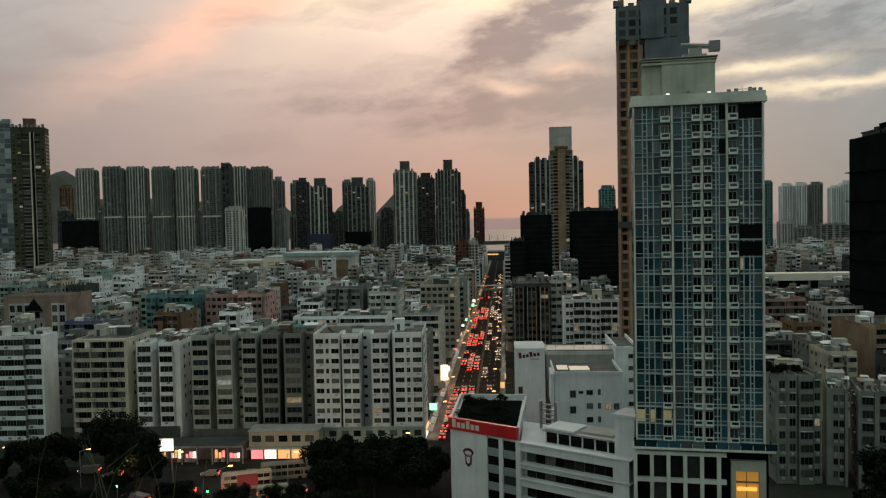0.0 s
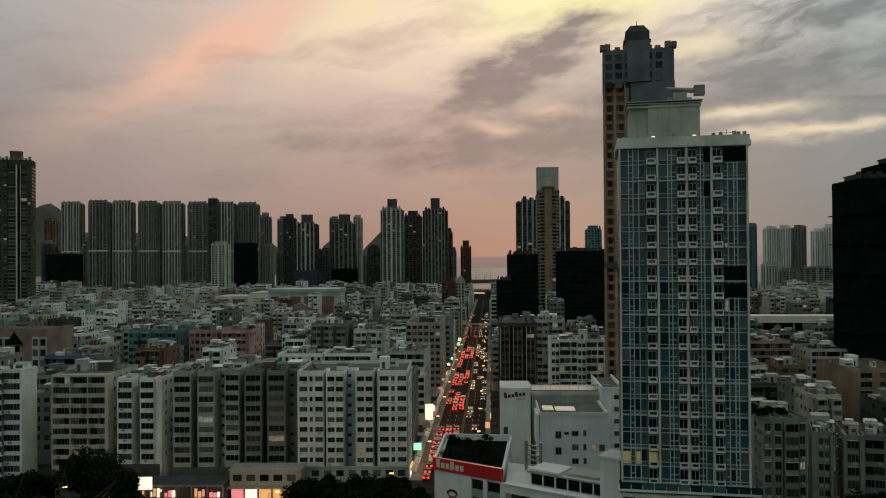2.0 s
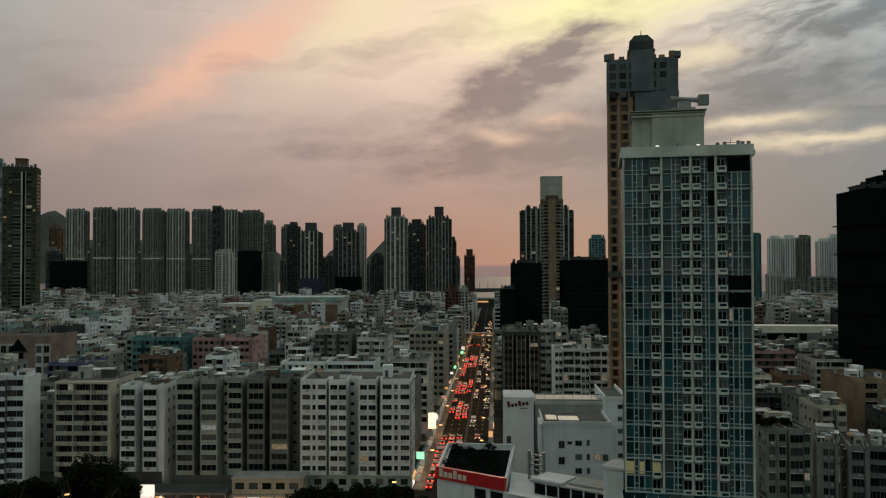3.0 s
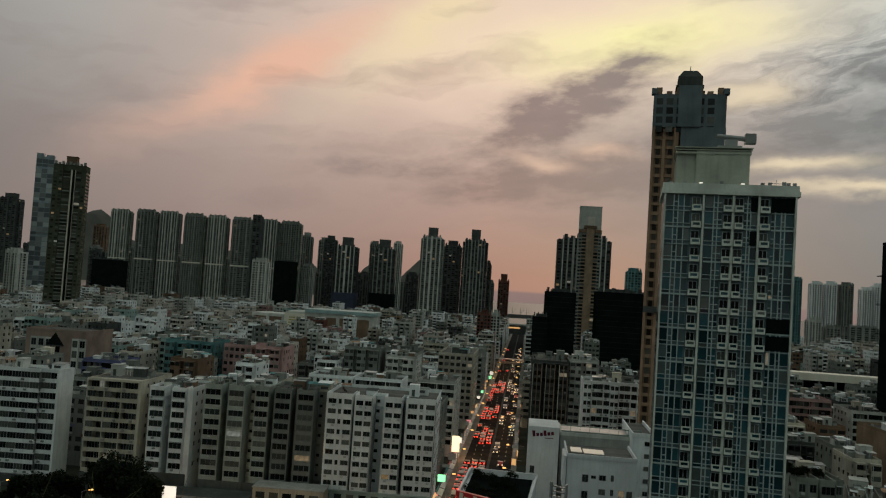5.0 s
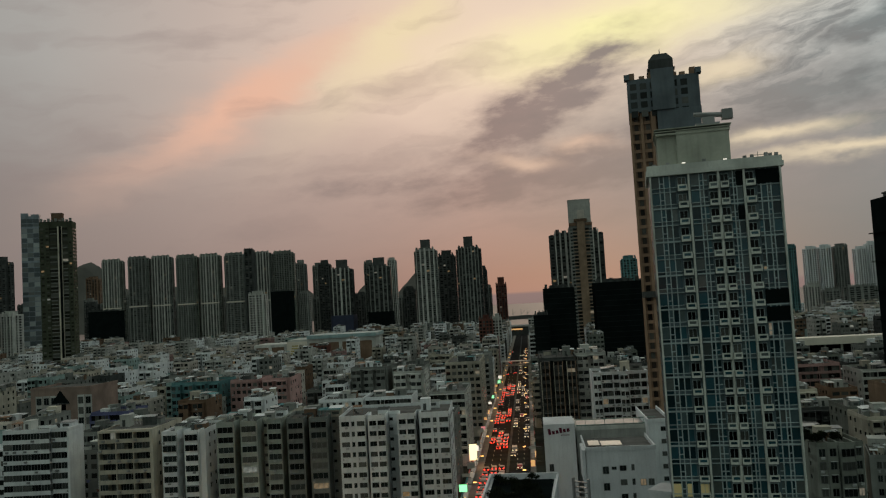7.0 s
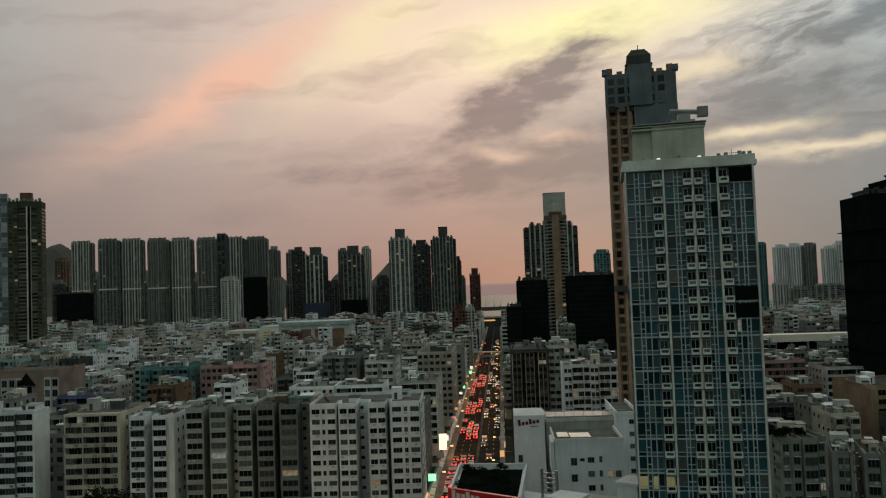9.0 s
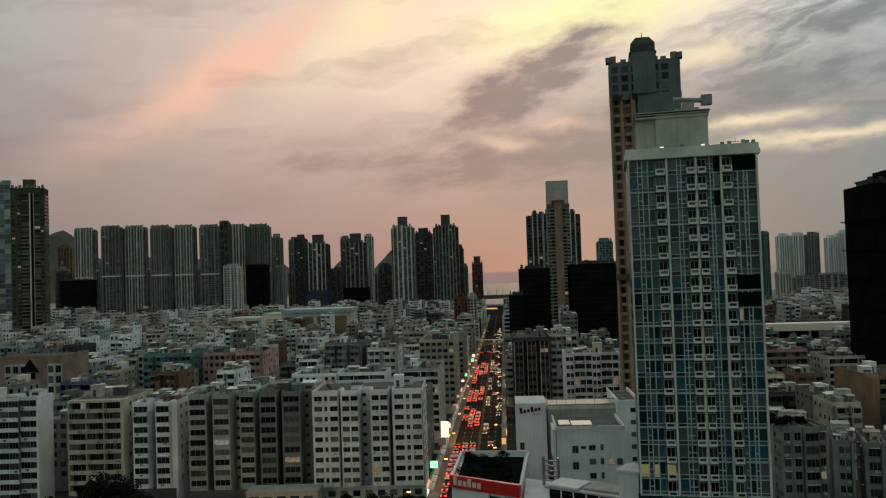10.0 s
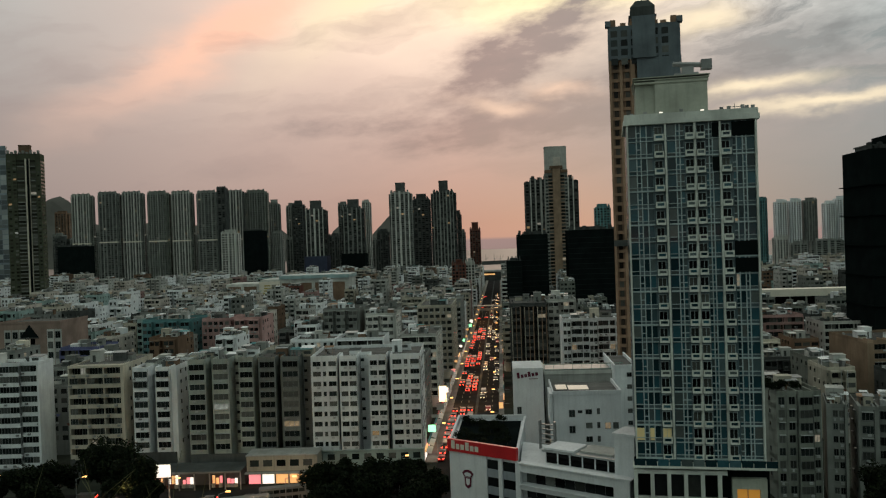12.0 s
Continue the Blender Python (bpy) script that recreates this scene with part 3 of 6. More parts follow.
def highrise(x, y, w, d, h, tint, turn=GRID, fh=3.0, bays=6, cap=(0.4, 0.06), label="", glass=None, accent=None, wings=0.8, slim=(0.17, 0.83), net=0.0, netmat=None, band=0.0, name="high_rise", captint=None, reserve=True):
    """A tall residential tower: ribs, recessed window columns, wings set back, and a plant room on top.
    cap: its width and height as shares of the tower's. net: share of the height that is wrapped."""
    wallmat = TINTS[tint]
    b = thing(name, pose(x, y, 0, 0, 0, turn), label or f"tall {tint} residential tower with ribbed facade", "tower", "high-rise towers")
    if reserve:
        RESERVED.append((x - w / 2 - 3, x + w / 2 + 3, y - 3, y + d + 3))
    core, gl, sl = Shape(), Shape(), Shape()
    cw = w * wings
    core.box(-cw / 2, cw / 2, 0.9, d, 0, h)
    if wings < 1:
        part("wing", Shape().box(-w / 2, -cw / 2, d * 0.28, d * 0.8, 0, h * 0.985), wallmat, b)
        part("wing", Shape().box(cw / 2, w / 2, d * 0.28, d * 0.8, 0, h * 0.985), wallmat, b)
    bw = cw / bays
    nf = int(h / fh) - 1
    for i in range(bays + 1):
        px = -cw / 2 + i * bw
        rw = bw * (0.26 if i % 2 else 0.40)
        out = 0.0 if i % 2 else -0.9
        part("rib", Shape().box(max(-cw / 2, px - rw / 2), min(cw / 2, px + rw / 2), out, 0.9, 0, h + (0.8 if i % 2 else 1.6)), TINTS[accent] if accent else wallmat, b)
    for f in range(nf):
        z = 2 + f * fh
        sl.box(-cw / 2, cw / 2, 0.45, 0.9, z, z + fh * 0.34)
        for i in range(bays):
            px = -cw / 2 + i * bw
            gl.pane(px + bw * slim[0], px + bw * slim[1], 0.86, z + fh * 0.34, z + fh)
        for sx in (-1, 1) if wings < 1 else ():
            e = sx * (cw / 2 + (w - cw) * 0.25)
            k = (w - cw) * 0.14
            gl.pane(e - k, e + k, d * 0.28 - 0.02, z + fh * 0.34, z + fh)
            yy = d * 0.54
            ex = sx * (w / 2 + 0.02)
            gl.quad((ex, yy + sx * -2, z + fh * 0.34), (ex, yy + sx * 2, z + fh * 0.34), (ex, yy + sx * 2, z + fh), (ex, yy + sx * -2, z + fh))
    part("wall", core, wallmat, b)
    part("spandrel_band", sl, wallmat, b, kind="stuff")
    part("pane", gl, glass or TOWERGLASS, b, kind="stuff")
    c = Shape()
    a, k = cap
    c.box(-w * a / 2, w * a / 2, d * 0.2, d * 0.7, h, h * (1 + k))
    c.box(-w * a / 2 - 0.4, w * a / 2 + 0.4, d * 0.2 - 0.4, d * 0.7 + 0.4, h * (1 + k), h * (1 + k) + 0.6)
    part("plant_room", c, TINTS[captint] if captint else wallmat, b)
    t = Shape()
    for i in range(7):
        px = -cw / 2 + cw * (i + 0.5) / 7
        t.box(px - cw * 0.04, px + cw * 0.04, 1.5, 4, h, h + (2.0 if i % 2 else 3.2))
    part("roof_frame", t, wallmat, b, kind="stuff")
    if band:
        # cream colour stands in for the row of lit lamps on this floor
        part("refuge_floor", Shape().box(-cw / 2 - 0.3, cw / 2 + 0.3, -1.1, d * 0.5, h * band, h * band + 2.2), LETTER, b, "refuge floor band, its lamplight put in as cream colour")
    if net:
        part("scaffold_wrap", Shape().box(-w / 2 - 0.6, w / 2 + 0.6, -1.6, d + 0.5, 0, h * net), netmat or NETSHADE, b, "dark protective wrap round the lower storeys")
    return b



PODIUM = surface("pale_green_plaster", (0.38, 0.47, 0.45), grime=0.35, vary=0.0)
# ---- the first row across the junction ----
def walkup(x, y, cols, d, nf, tint, label, fh=2.82, ground=6.3, turn=0.0, top=1.0, flank=0, seed=1, clutter=1.0, belt=True, shops=True, posts=True):
    """A walk-up block seen close: its front is a row of columns (start, end, kind, front plane), kinds being
    bay with one, two or three windows, slot (a recess with kitchen windows and pipes), deck (open balconies) and wall.
    shops: adds a dark sheet over the ground storey for its shade."""
    r = random.Random(seed)
    b = thing("apartment_building", pose(x, y, 0, 0, 0, turn), label, "building", "old apartment blocks")
    w0, w1 = min(c[0] for c in cols), max(c[1] for c in cols)
    RESERVED.append((x + w0 - 1, x + w1 + 1, y - 2, y + d + 2))
    wallmat, h = TINTS[tint], ground + nf * fh
    wall, ac, trim, slot = Shape(), Shape(), Shape(), Shape()
    made = {}
    back = 6.0
    wall.box(w0, w1, back, d, 0, h)
    # street-level shade as a dark grey sheet before the blank ground storey
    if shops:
        part("shop_level", Shape().box(w0 + 0.1, w1 - 0.1, min(c[3] for c in cols) - 0.5, min(c[3] for c in cols) - 0.05, 0, ground - 0.4), DARKGREY, b, "dark sheet added for the shade at street level")

    def window(x0, x1, yy, z0, z1, bars):
        key = (round(x1 - x0, 2), round(z1 - z0, 2), bars)
        if key not in made:
            made[key] = window_mesh(*key)
        part("window", made[key], None, b, at=(x0, yy, z0))

    for c0, c1, kind, yf in cols:
        w = c1 - c0
        if kind == "slot":
            for f in range(nf):
                z = ground + f * fh
                if w > 1.2:
                    window(c0 + 0.25, min(c1 - 0.2, c0 + 1.25), back - 0.12, z + 1.1, z + 2.0, 0)
                    if r.random() < 0.4:
                        ac.box(c1 - 0.75, c1 - 0.1, back - 0.45, back, z + 0.5, z + 1.0)
                slot.box(c0, c1, back - 0.35, back - 0.006, z - 0.06, z + 0.1)
            part("drain_pipe", Shape().tube((c0 + 0.12, back - 0.2, 0.2), (c0 + 0.12, back - 0.2, h), 0.08, 0.08, 6), METAL, b)
            continue
        if kind == "wall":
            wall.box(c0, c1, yf, back + 0.01, 0, h)
            continue
        if kind == "deck":
            deep = yf + 2.4
            wall.box(c0, c1, deep, back, 0, h)
            for f in range(nf + 1):
                z = ground + f * fh
                wall.box(c0, c1, yf, deep, z - 0.18, z)
                if f < nf:
                    trim.box(c0, c1, yf, yf + 0.14, z, z + 0.95)
            nb = max(1, round(w / 2.6))
            if posts:
                for i in range(0, nb + 1, 2):
                    px = c0 + (w - 0.3) * i / nb
                    wall.box(px, px + 0.3, yf + 0.02, deep, ground, h)
            for f in range(nf):
                z = ground + f * fh
                for i in range(nb):
                    a0, a1 = c0 + 0.02 + w * i / nb, c0 + w * (i + 1) / nb - 0.02
                    if not posts or (f < nf - 1 and r.random() < 0.35):
                        window(a0, a1, yf + r.choice((0.16, 0.16, 0.5)) if posts else yf + 0.10, z + 0.97, z + fh - 0.2, 2)
                    else:
                        window(a0, a1, deep - 0.06, z + 0.05, z + fh - 0.25, 2)
                    if r.random() < 0.3:
                        k = r.uniform(a0, a1 - 0.9)
                        ac.box(k, k + 0.75, yf - 0.45, yf, z + 0.25, z + 0.75)
            continue
        n = int(kind[-1])
        head, sill = (0.55, 0.90) if n in (2, 3) else (0.38, 0.78)
        for f in range(nf + 1):
            z0 = 0 if f == 0 else ground + f * fh - head
            z1 = h if f == nf else ground + f * fh + sill
            wall.box(c0, c1, yf, back, z0, z1)
        spans = {1: ((0.07, 0.93),), 4: ((0.18, 0.80),), 2: ((0.08, 0.47), (0.55, 0.94)), 3: ((0.07, 0.37), (0.45, 0.57), (0.66, 0.95))}[n]
        edges = [0.0] + [e for q in spans for e in q] + [1.0]
        for e0, e1 in zip(edges[0::2], edges[1::2]):
            wall.box(c0 + w * e0, c0 + w * e1, yf + 0.004, back, ground, h - 0.3)
        wall.box(c0 + 0.05, c1 - 0.05, yf + 0.7, back, 0, h - 0.1)
        for f in range(nf):
            z = ground + f * fh
            if belt:
                trim.box(c0 - 0.06, c1 + 0.06, yf - 0.14, yf, z + sill - 0.14, z + sill)
                trim.box(c0 - 0.03, c1 + 0.03, yf - 0.10, yf, z + fh - head, z + fh - head + 0.10)
            for e0, e1 in spans:
                ww = (e1 - e0) * w
                proud = n == 1 and r.random() < 0.25
                window(c0 + e0 * w, c0 + e1 * w, yf - 0.22 if proud else yf + 0.12, z + sill, z + fh - head, 0 if ww < 1 else 2 if ww > 2.3 else 1)
                u = r.random()
                if u < 0.40 and ww > 1:
                    k = c0 + e0 * w + r.uniform(0.05, max(0.06, ww - 0.85))
                    ac.box(k, k + 0.75, yf - 0.5, yf, z + 0.25, z + 0.75)
                elif u < 0.56 and ww > 1:
                    k = c0 + e0 * w
                    ac.box(k, k + ww, yf - 0.75, yf, z + fh - head + 0.12, z + fh - head + 0.17)
                elif u < 0.70 and ww > 1:
                    k, t = c0 + e0 * w, r.uniform(0.5, 1.1)
                    ac.box(k, k + ww, yf - 0.72, yf - 0.66, z + 0.75, z + 0.8).box(k + 0.1, k + 0.15, yf - 0.7, yf, z + 0.75, z + 0.8).box(k + 0.2, k + 0.2 + t * 0.6, yf - 0.7, yf - 0.67, z + 0.1, z + 0.74)
        part("drain_pipe", Shape().tube((c1 - 0.12, yf - 0.1, 0.2), (c1 - 0.12, yf - 0.1, h + 0.3), 0.07, 0.07, 6), r.choice((METAL, TIN, DARKGREY)), b)
    part("wall", wall, wallmat, b)
    part("ledge", trim, wallmat, b, kind="stuff")
    if slot.v:
        part("slot_ledge", slot, wallmat, b, kind="stuff")
    if ac.v:
        part("air_conditioner", ac, TIN, b, "weathered air conditioners, hoods and drying racks", kind="stuff")
    if flank:
        xs = w1 if flank > 0 else w0
        for f in range(nf):
            for i in range(max(1, int((d - 3) / 4.2))):
                if r.random() < 0.85:
                    z = ground + f * fh + 1.0
                    key = (0.95, 1.15, 0)
                    if key not in made:
                        made[key] = window_mesh(*key)
                    part("window", made[key], None, b, at=pose(xs + flank * 0.05, 4.2 + i * 4.2 + (0 if flank > 0 else 0.95), z, 0, 0, 90 * flank))
                    if r.random() < 0.35:
                        part("window_hood", Shape().box(min(xs, xs + flank * 0.5), max(xs, xs + flank * 0.5), 4.1 + i * 4.2, 5.3 + i * 4.2, z + 1.2, z + 1.28), TIN, b)
    part("roof", Shape().box(w0 + 0.2, w1 - 0.2, back, d - 0.2, h, h + 0.06), ROOF, b)
    p = Shape()
    for c0, c1, kind, yf in cols:
        yy = back if kind == "slot" else yf
        q = Shape().box(c0, c1, yy, yy + 0.2, h, h + top)
        if kind != "slot":
            q.box(c0 + 0.004, c0 + 0.2, yy + 0.1, back, h - 0.01, h + top * 0.99).box(c1 - 0.2, c1 - 0.004, yy + 0.1, back, h - 0.01, h + top * 0.99)
        part("parapet", q, wallmat, b)
    p.box(w0, w0 + 0.2, back, d, h, h + top).box(w1 - 0.2, w1, back, d, h, h + top).box(w0 + 0.1, w1 - 0.1, d - 0.2, d - 0.004, h, h + top * 0.99)
    part("parapet", p, wallmat, b)
    if clutter:
        roof_clutter(b, w1 - w0, d, h + 0.06, r, clutter, (w0 + w1) / 2)
    return b


wh = walkup(0, 224, [(-36.8, -29.4, "bay3", 0.0), (-29.4, -28.8, "slot", 3.2), (-28.8, -23.8, "bay2", -0.6), (-23.8, -20.6, "slot", 3.2), (-20.6, -15.6, "bay2", -0.6), (-15.6, -14.6, "slot", 3.2), (-14.6, -6.2, "bay3", 0.0)],
            22, 9, "white", "white nine-storey apartment block beside the lit street", fh=2.80, ground=6.6, turn=-1.5, flank=1, seed=3, clutter=1.2, shops=False)
part("podium", Shape().box(-37.0, -6.0, -0.9, -0.62, 0, 6.3), PODIUM, wh, "pale green podium storeys")
part("podium_ledge", Shape().box(-37.2, -5.8, -1.3, -0.61, 6.3, 6.55), PODIUM, wh)
for i in range(9):
    part("podium_window", Shape().box(-36.2 + i * 3.4, -34.2 + i * 3.4, -0.95, -0.85, 3.9, 5.5), GLASS1, wh)
walkup(0, 227, [(-53.4, -52.2, "slot", 3.2), (-52.2, -47.4, "bay1", 0.0), (-47.4, -45.8, "slot", 3.2), (-45.8, -40.7, "bay1", 0.0), (-40.7, -37.6, "slot", 3.2)],
       16, 9, "grey", "dark grey apartment block with two stacks of bay windows", ground=6.2, turn=-1.5, seed=5)
gb = walkup(0, 226, [(-72.0, -67.0, "bay1", 0.0), (-67.0, -65.2, "slot", 3.2), (-65.2, -60.4, "bay1", 0.0), (-60.4, -58.2, "slot", 3.2), (-58.2, -54.0, "bay1", 2.2)],
            16, 9, "pale green-grey", "grey-green apartment block with wide dark bay windows", ground=6.2, turn=-1.5, seed=7)
walkup(0, 225, [(-87.4, -83.0, "bay1", 0.0), (-83.0, -81.0, "slot", 3.2), (-81.0, -76.9, "bay1", 0.0), (-76.9, -75.4, "wall", 1.2)],
       18, 8, "white", "pale block with two stacks of balconies and plain flank", ground=7.4, fh=2.85, turn=-1.5, flank=1, seed=9, top=0.8)
walkup(0, 225, [(-105.8, -90.6, "deck", 0.0), (-90.6, -90.0, "wall", 0.0)],
       22, 9, "cream", "cream long-balconied block with a flat dark roof", ground=5.8, fh=2.85, turn=-1.5, flank=1, seed=11, top=0.5, clutter=0.6)
tb = walkup(0, 226, [(-134.0, -120.4, "deck", 0.0), (-120.4, -115.0, "deck", 1.2), (-115.0, -114.4, "wall", -0.4)],
            8, 10, "white", "white block with green-tinted ribbon windows and blank flank", ground=3.4, fh=2.9, turn=-1.5, seed=13, top=0.9, clutter=0.6, posts=False)
tenement(-107, 246, 9, 14, 7, "cream", "grid", side=1, seed=51)


def hotel(x, y, w=22.0, d=16, z0=23.6, nf=20, fh=2.98):
    """The slim hotel tower: teal glazing in pale frames, four stacks of balconies, ribs, crown and roof crane."""
    b = thing("hotel_tower", pose(x, y, 0, 0, 0, -12), "slim hotel tower with teal glass, pale frames and stacked balconies", "hotel")
    RESERVED.append((x - w / 2 - 8, x + w / 2 + 8, y - 25, y + d + 8))
    h = z0 + nf * fh
    part("core_wall", Shape().box(-w / 2 + 0.02, w / 2, 0.5, d, z0, h), TEALWALL, b)
    # bays along the front: start, width, kind; balconies between glazed stretches
    glazed = [(-11.0, 4.6, (1.7, 0.75, 1.0, 1.0)), (-3.95, 2.95, (1.45, 0.65, 0.7)), (2.55, 2.4, (0.55, 0.55, 1.25)), (7.05, 4.1, (0.6, 1.0, 0.6, 1.6))]
    balc = [(-6.25, 1.65), (-0.95, 1.5), (0.95, 1.4), (5.1, 1.6)]
    bx = Shape().box(0, 1.5, -1.15, 0, 0, 0.14).box(0.004, 0.08, -1.146, -0.004, 0.1, 1.08).box(1.42, 1.496, -1.146, -0.004, 0.1, 1.08).box(0.01, 1.49, -1.142, -1.07, 0.1, 1.07)
    bx.box(0, 1.5, -1.17, -1.07, 1.05, 1.12)
    balcony = bx.mesh("balcony")
    rail = Shape().box(0.22, 1.28, -1.165, -1.144, 0.42, 0.88).mesh("rail_glass")
    door = Shape().box(0, 0.07, -0.05, 0.1, 0, 2.3).box(0.7, 0.77, -0.05, 0.1, 0, 2.3).box(1.36, 1.43, -0.05, 0.1, 0, 2.3).box(0, 1.43, -0.05, 0.1, 2.3, 2.4).mesh("door_frame")
    dglass = Shape().pane(0.07, 1.36, 0.06, 0, 2.3).mesh("door_glass")
    panes = {}
    bars = Shape()
    for f in range(nf):
        z = z0 + f * fh
        for gx, gw, cuts in glazed:
            px = gx
            for k, c in enumerate(cuts):
                for lo, hi, tag in ((0.05, 0.72, "spandrel_glass"), (0.80, fh - 0.12, "window_pane")):
                    key = (round(c, 2), tag)
                    if key not in panes:
                        panes[key] = Shape().pane(0, c - 0.08, 0, 0, hi - lo).mesh(tag)
                    if tag == "window_pane" and nf * len(panes) < 4000:
                        part(tag, panes[key], HOTELGLASS, b, at=(px + 0.04, 0.44, z + lo))
                    elif tag == "spandrel_glass":
                        part(tag, panes[key], HOTELGLASS, b, at=(px + 0.04, 0.44, z + lo)) if k == 0 else None
                if k:
                    bars.box(px - 0.09, px + 0.09, 0.20, 0.5, z, z + fh)
                if c < 0.8:
                    bars.box(px, px + c, 0.28, 0.5, z + 1.55, z + 1.7)
                px += c
            for zz, t in ((0.0, 0.12 if f % 2 else 0.26), (0.74, 0.1)):
                bars.box(gx, gx + gw, 0.18, 0.5, z + zz, z + zz + t)
        for i, (gx, gw) in enumerate(balc):
            q = part("balcony", balcony, BALCONY, b, at=pose(gx, 0.35, z + 0.02) @ Matrix.Diagonal((gw / 1.5, 1, 1, 1)))
            part("rail_glass", rail, HOTELGLASS, q)
            part("door_frame", door, FRAMEBLUE, b, at=pose(gx + 0.04, 0.4, z + 0.16))
            part("door_glass", dglass, GLASSDARK, b, at=pose(gx + 0.04, 0.4, z + 0.16))
    part("glazing_grid", bars, FRAMEBLUE, b, kind="stuff")
    for px, rw in ((-w / 2 + 0.15, 0.3), (-4.3, 0.34), (0.68, 0.36), (4.9, 0.34), (w / 2 - 0.15, 0.3)):
        part("vertical_rib", Shape().box(px - rw / 2, px + rw / 2, -0.45, 0.5, z0, h), BALCONY, b)
    # unglazed bays: near-black sheets over the panes give the shade inside
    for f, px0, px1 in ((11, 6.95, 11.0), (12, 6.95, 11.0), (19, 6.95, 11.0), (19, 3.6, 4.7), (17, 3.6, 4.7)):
        part("open_bay", Shape().box(px0, px1, 0.10, 0.42, z0 + f * fh + 0.3, z0 + f * fh + fh - 0.25), NETSHADE, b, "near-black sheet for the shade inside an unglazed bay")
    # flank with small windows
    for sx in (-1, 1):
        g = Shape()
        for f in range(nf):
            for k in range(4):
                yc = 3.0 + k * 4.4
                e = sx * (w / 2 + 0.02)
                g.quad((e, yc + sx * -0.9, z0 + f * fh + 0.8), (e, yc + sx * 0.9, z0 + f * fh + 0.8), (e, yc + sx * 0.9, z0 + f * fh + 2.5), (e, yc + sx * -0.9, z0 + f * fh + 2.5))
        part("flank_pane", g, GLASS, b, kind="stuff")
    # crown: deep cornice, parapet, plant rooms
    part("cornice", Shape().box(-w / 2 - 0.5, w / 2 + 0.5, -0.6, d + 0.4, h, h + 0.9), BALCONY, b)
    p = Shape().box(-w / 2 - 0.3, w / 2 + 0.3, -0.4, -0.15, h + 0.9, h + 1.9).box(-w / 2 - 0.3, -w / 2 - 0.05, -0.15, d, h + 0.9, h + 1.9).box(w / 2 + 0.05, w / 2 + 0.3, -0.15, d, h + 0.9, h + 1.9)
    part("parapet", p, BALCONY, b)
    q = Shape().box(-9.0, -5.6, 5, 15, h + 0.9, h + 8.0)
    part("stair_tower", q, PLANT, b)
    q = Shape().box(-5.6, 3.6, 4.4, 15, h + 0.9, h + 8.6)
    part("lift_tower", q, PLANT, b, "pale grey-green lift tower with stepped cornice")
    for k in range(3):
        part("cornice_step", Shape().box(-9.2 - 0.12 * k, 3.8 + 0.14 * k, 4.2 - 0.12 * k, 15.2, h + 8.0 + 0.42 * k + (0.2 if k else 0), h + 8.34 + 0.42 * k), PLANT, b)
    # roof crane for the facade cradle
    cr = part("crane_base", Shape().box(-1.8, 2.4, 6.5, 9, h + 9.2, h + 10.0).box(-0.6, 1.6, 6.8, 8.6, h + 10.0, h + 11.2), METAL, b, "grey facade-cleaning crane")
    part("crane_arm", Shape().tube((-2.0, 7.6, h + 11.9), (4.2, 7.4, h + 11.3), 0.42, 0.5, 8), METAL, b)
    part("crane_counterweight", Shape().box(2.9, 4.8, 6.6, 8.3, h + 10.5, h + 12.3), METAL, b)
    part("antenna", Shape().tube((7.8, 2, h + 0.9), (7.8, 2, h + 3.2), 0.06, 0.04, 5).box(7.0, 8.8, 1.96, 2.04, h + 2.5, h + 2.6), METAL, b)
    for px in (-10, -7.6, -1.4, 5.4, 6.6, 8.9, 9.6, 10.6):
        part("roof_plant", Shape().box(px - 0.3, px + 0.3, 0.4, 0.9, h + 0.9, h + 2.2 + 0.5 * (px % 1)), METAL, b)
    for px in (-4.9, 2.1):
        part("roof_lamp", Shape().box(px - 0.3, px + 0.3, 0.1, 0.4, h + 1.9, h + 2.15), SHOPWHITE, b, "lit roof floodlight")
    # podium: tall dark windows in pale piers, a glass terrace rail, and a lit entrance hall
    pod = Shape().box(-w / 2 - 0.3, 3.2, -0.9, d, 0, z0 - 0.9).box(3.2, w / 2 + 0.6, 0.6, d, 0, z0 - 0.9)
    part("podium_wall", pod, NETSHADE, b, "dark podium core")
    for i in range(6):
        px = -w / 2 - 0.2 + i * 2.85
        part("podium_pier", Shape().box(px - 0.32, px + 0.32, -1.9, -0.9, 0, z0 - 1.7), BALCONY, b)
    for zz in (z0 - 6.6, z0 - 11.5, z0 - 16.4, z0 - 1.75):
        part("podium_band", Shape().box(-w / 2 - 0.5, 4.3, -1.8, -0.9, zz - 0.35, zz + 0.35), BALCONY, b)
    for i in range(5):
        for j in range(3):
            px = -w / 2 + 0.15 + i * 2.85
            part("podium_pane", Shape().pane(px, px + 2.1, -1.0, z0 - 6.2 - j * 4.9, z0 - 2.2 - j * 4.9), GLASSDARK, b)
    part("terrace", Shape().box(-w / 2 - 0.6, w / 2 + 1.3, -2.6, 0.4, z0 - 0.9, z0 - 0.5), BALCONY, b)
    for i in range(12):
        px = -w / 2 - 0.4 + i * 2.0
        part("terrace_rail", Shape().box(px, px + 1.9, -2.5, -2.44, z0 - 0.5, z0 + 0.7), HOTELGLASS, b)
    fr = Shape().box(5.2, 6.0, -0.6, 0.6, 0, z0 - 3.0).box(9.9, 11.0, -0.6, 0.6, 0, z0 - 3.0).box(6.0, 9.9, -0.6, 0.6, z0 - 4.8, z0 - 3.0)
    part("entrance_frame", fr, PLANT, b, "pale stone portal")
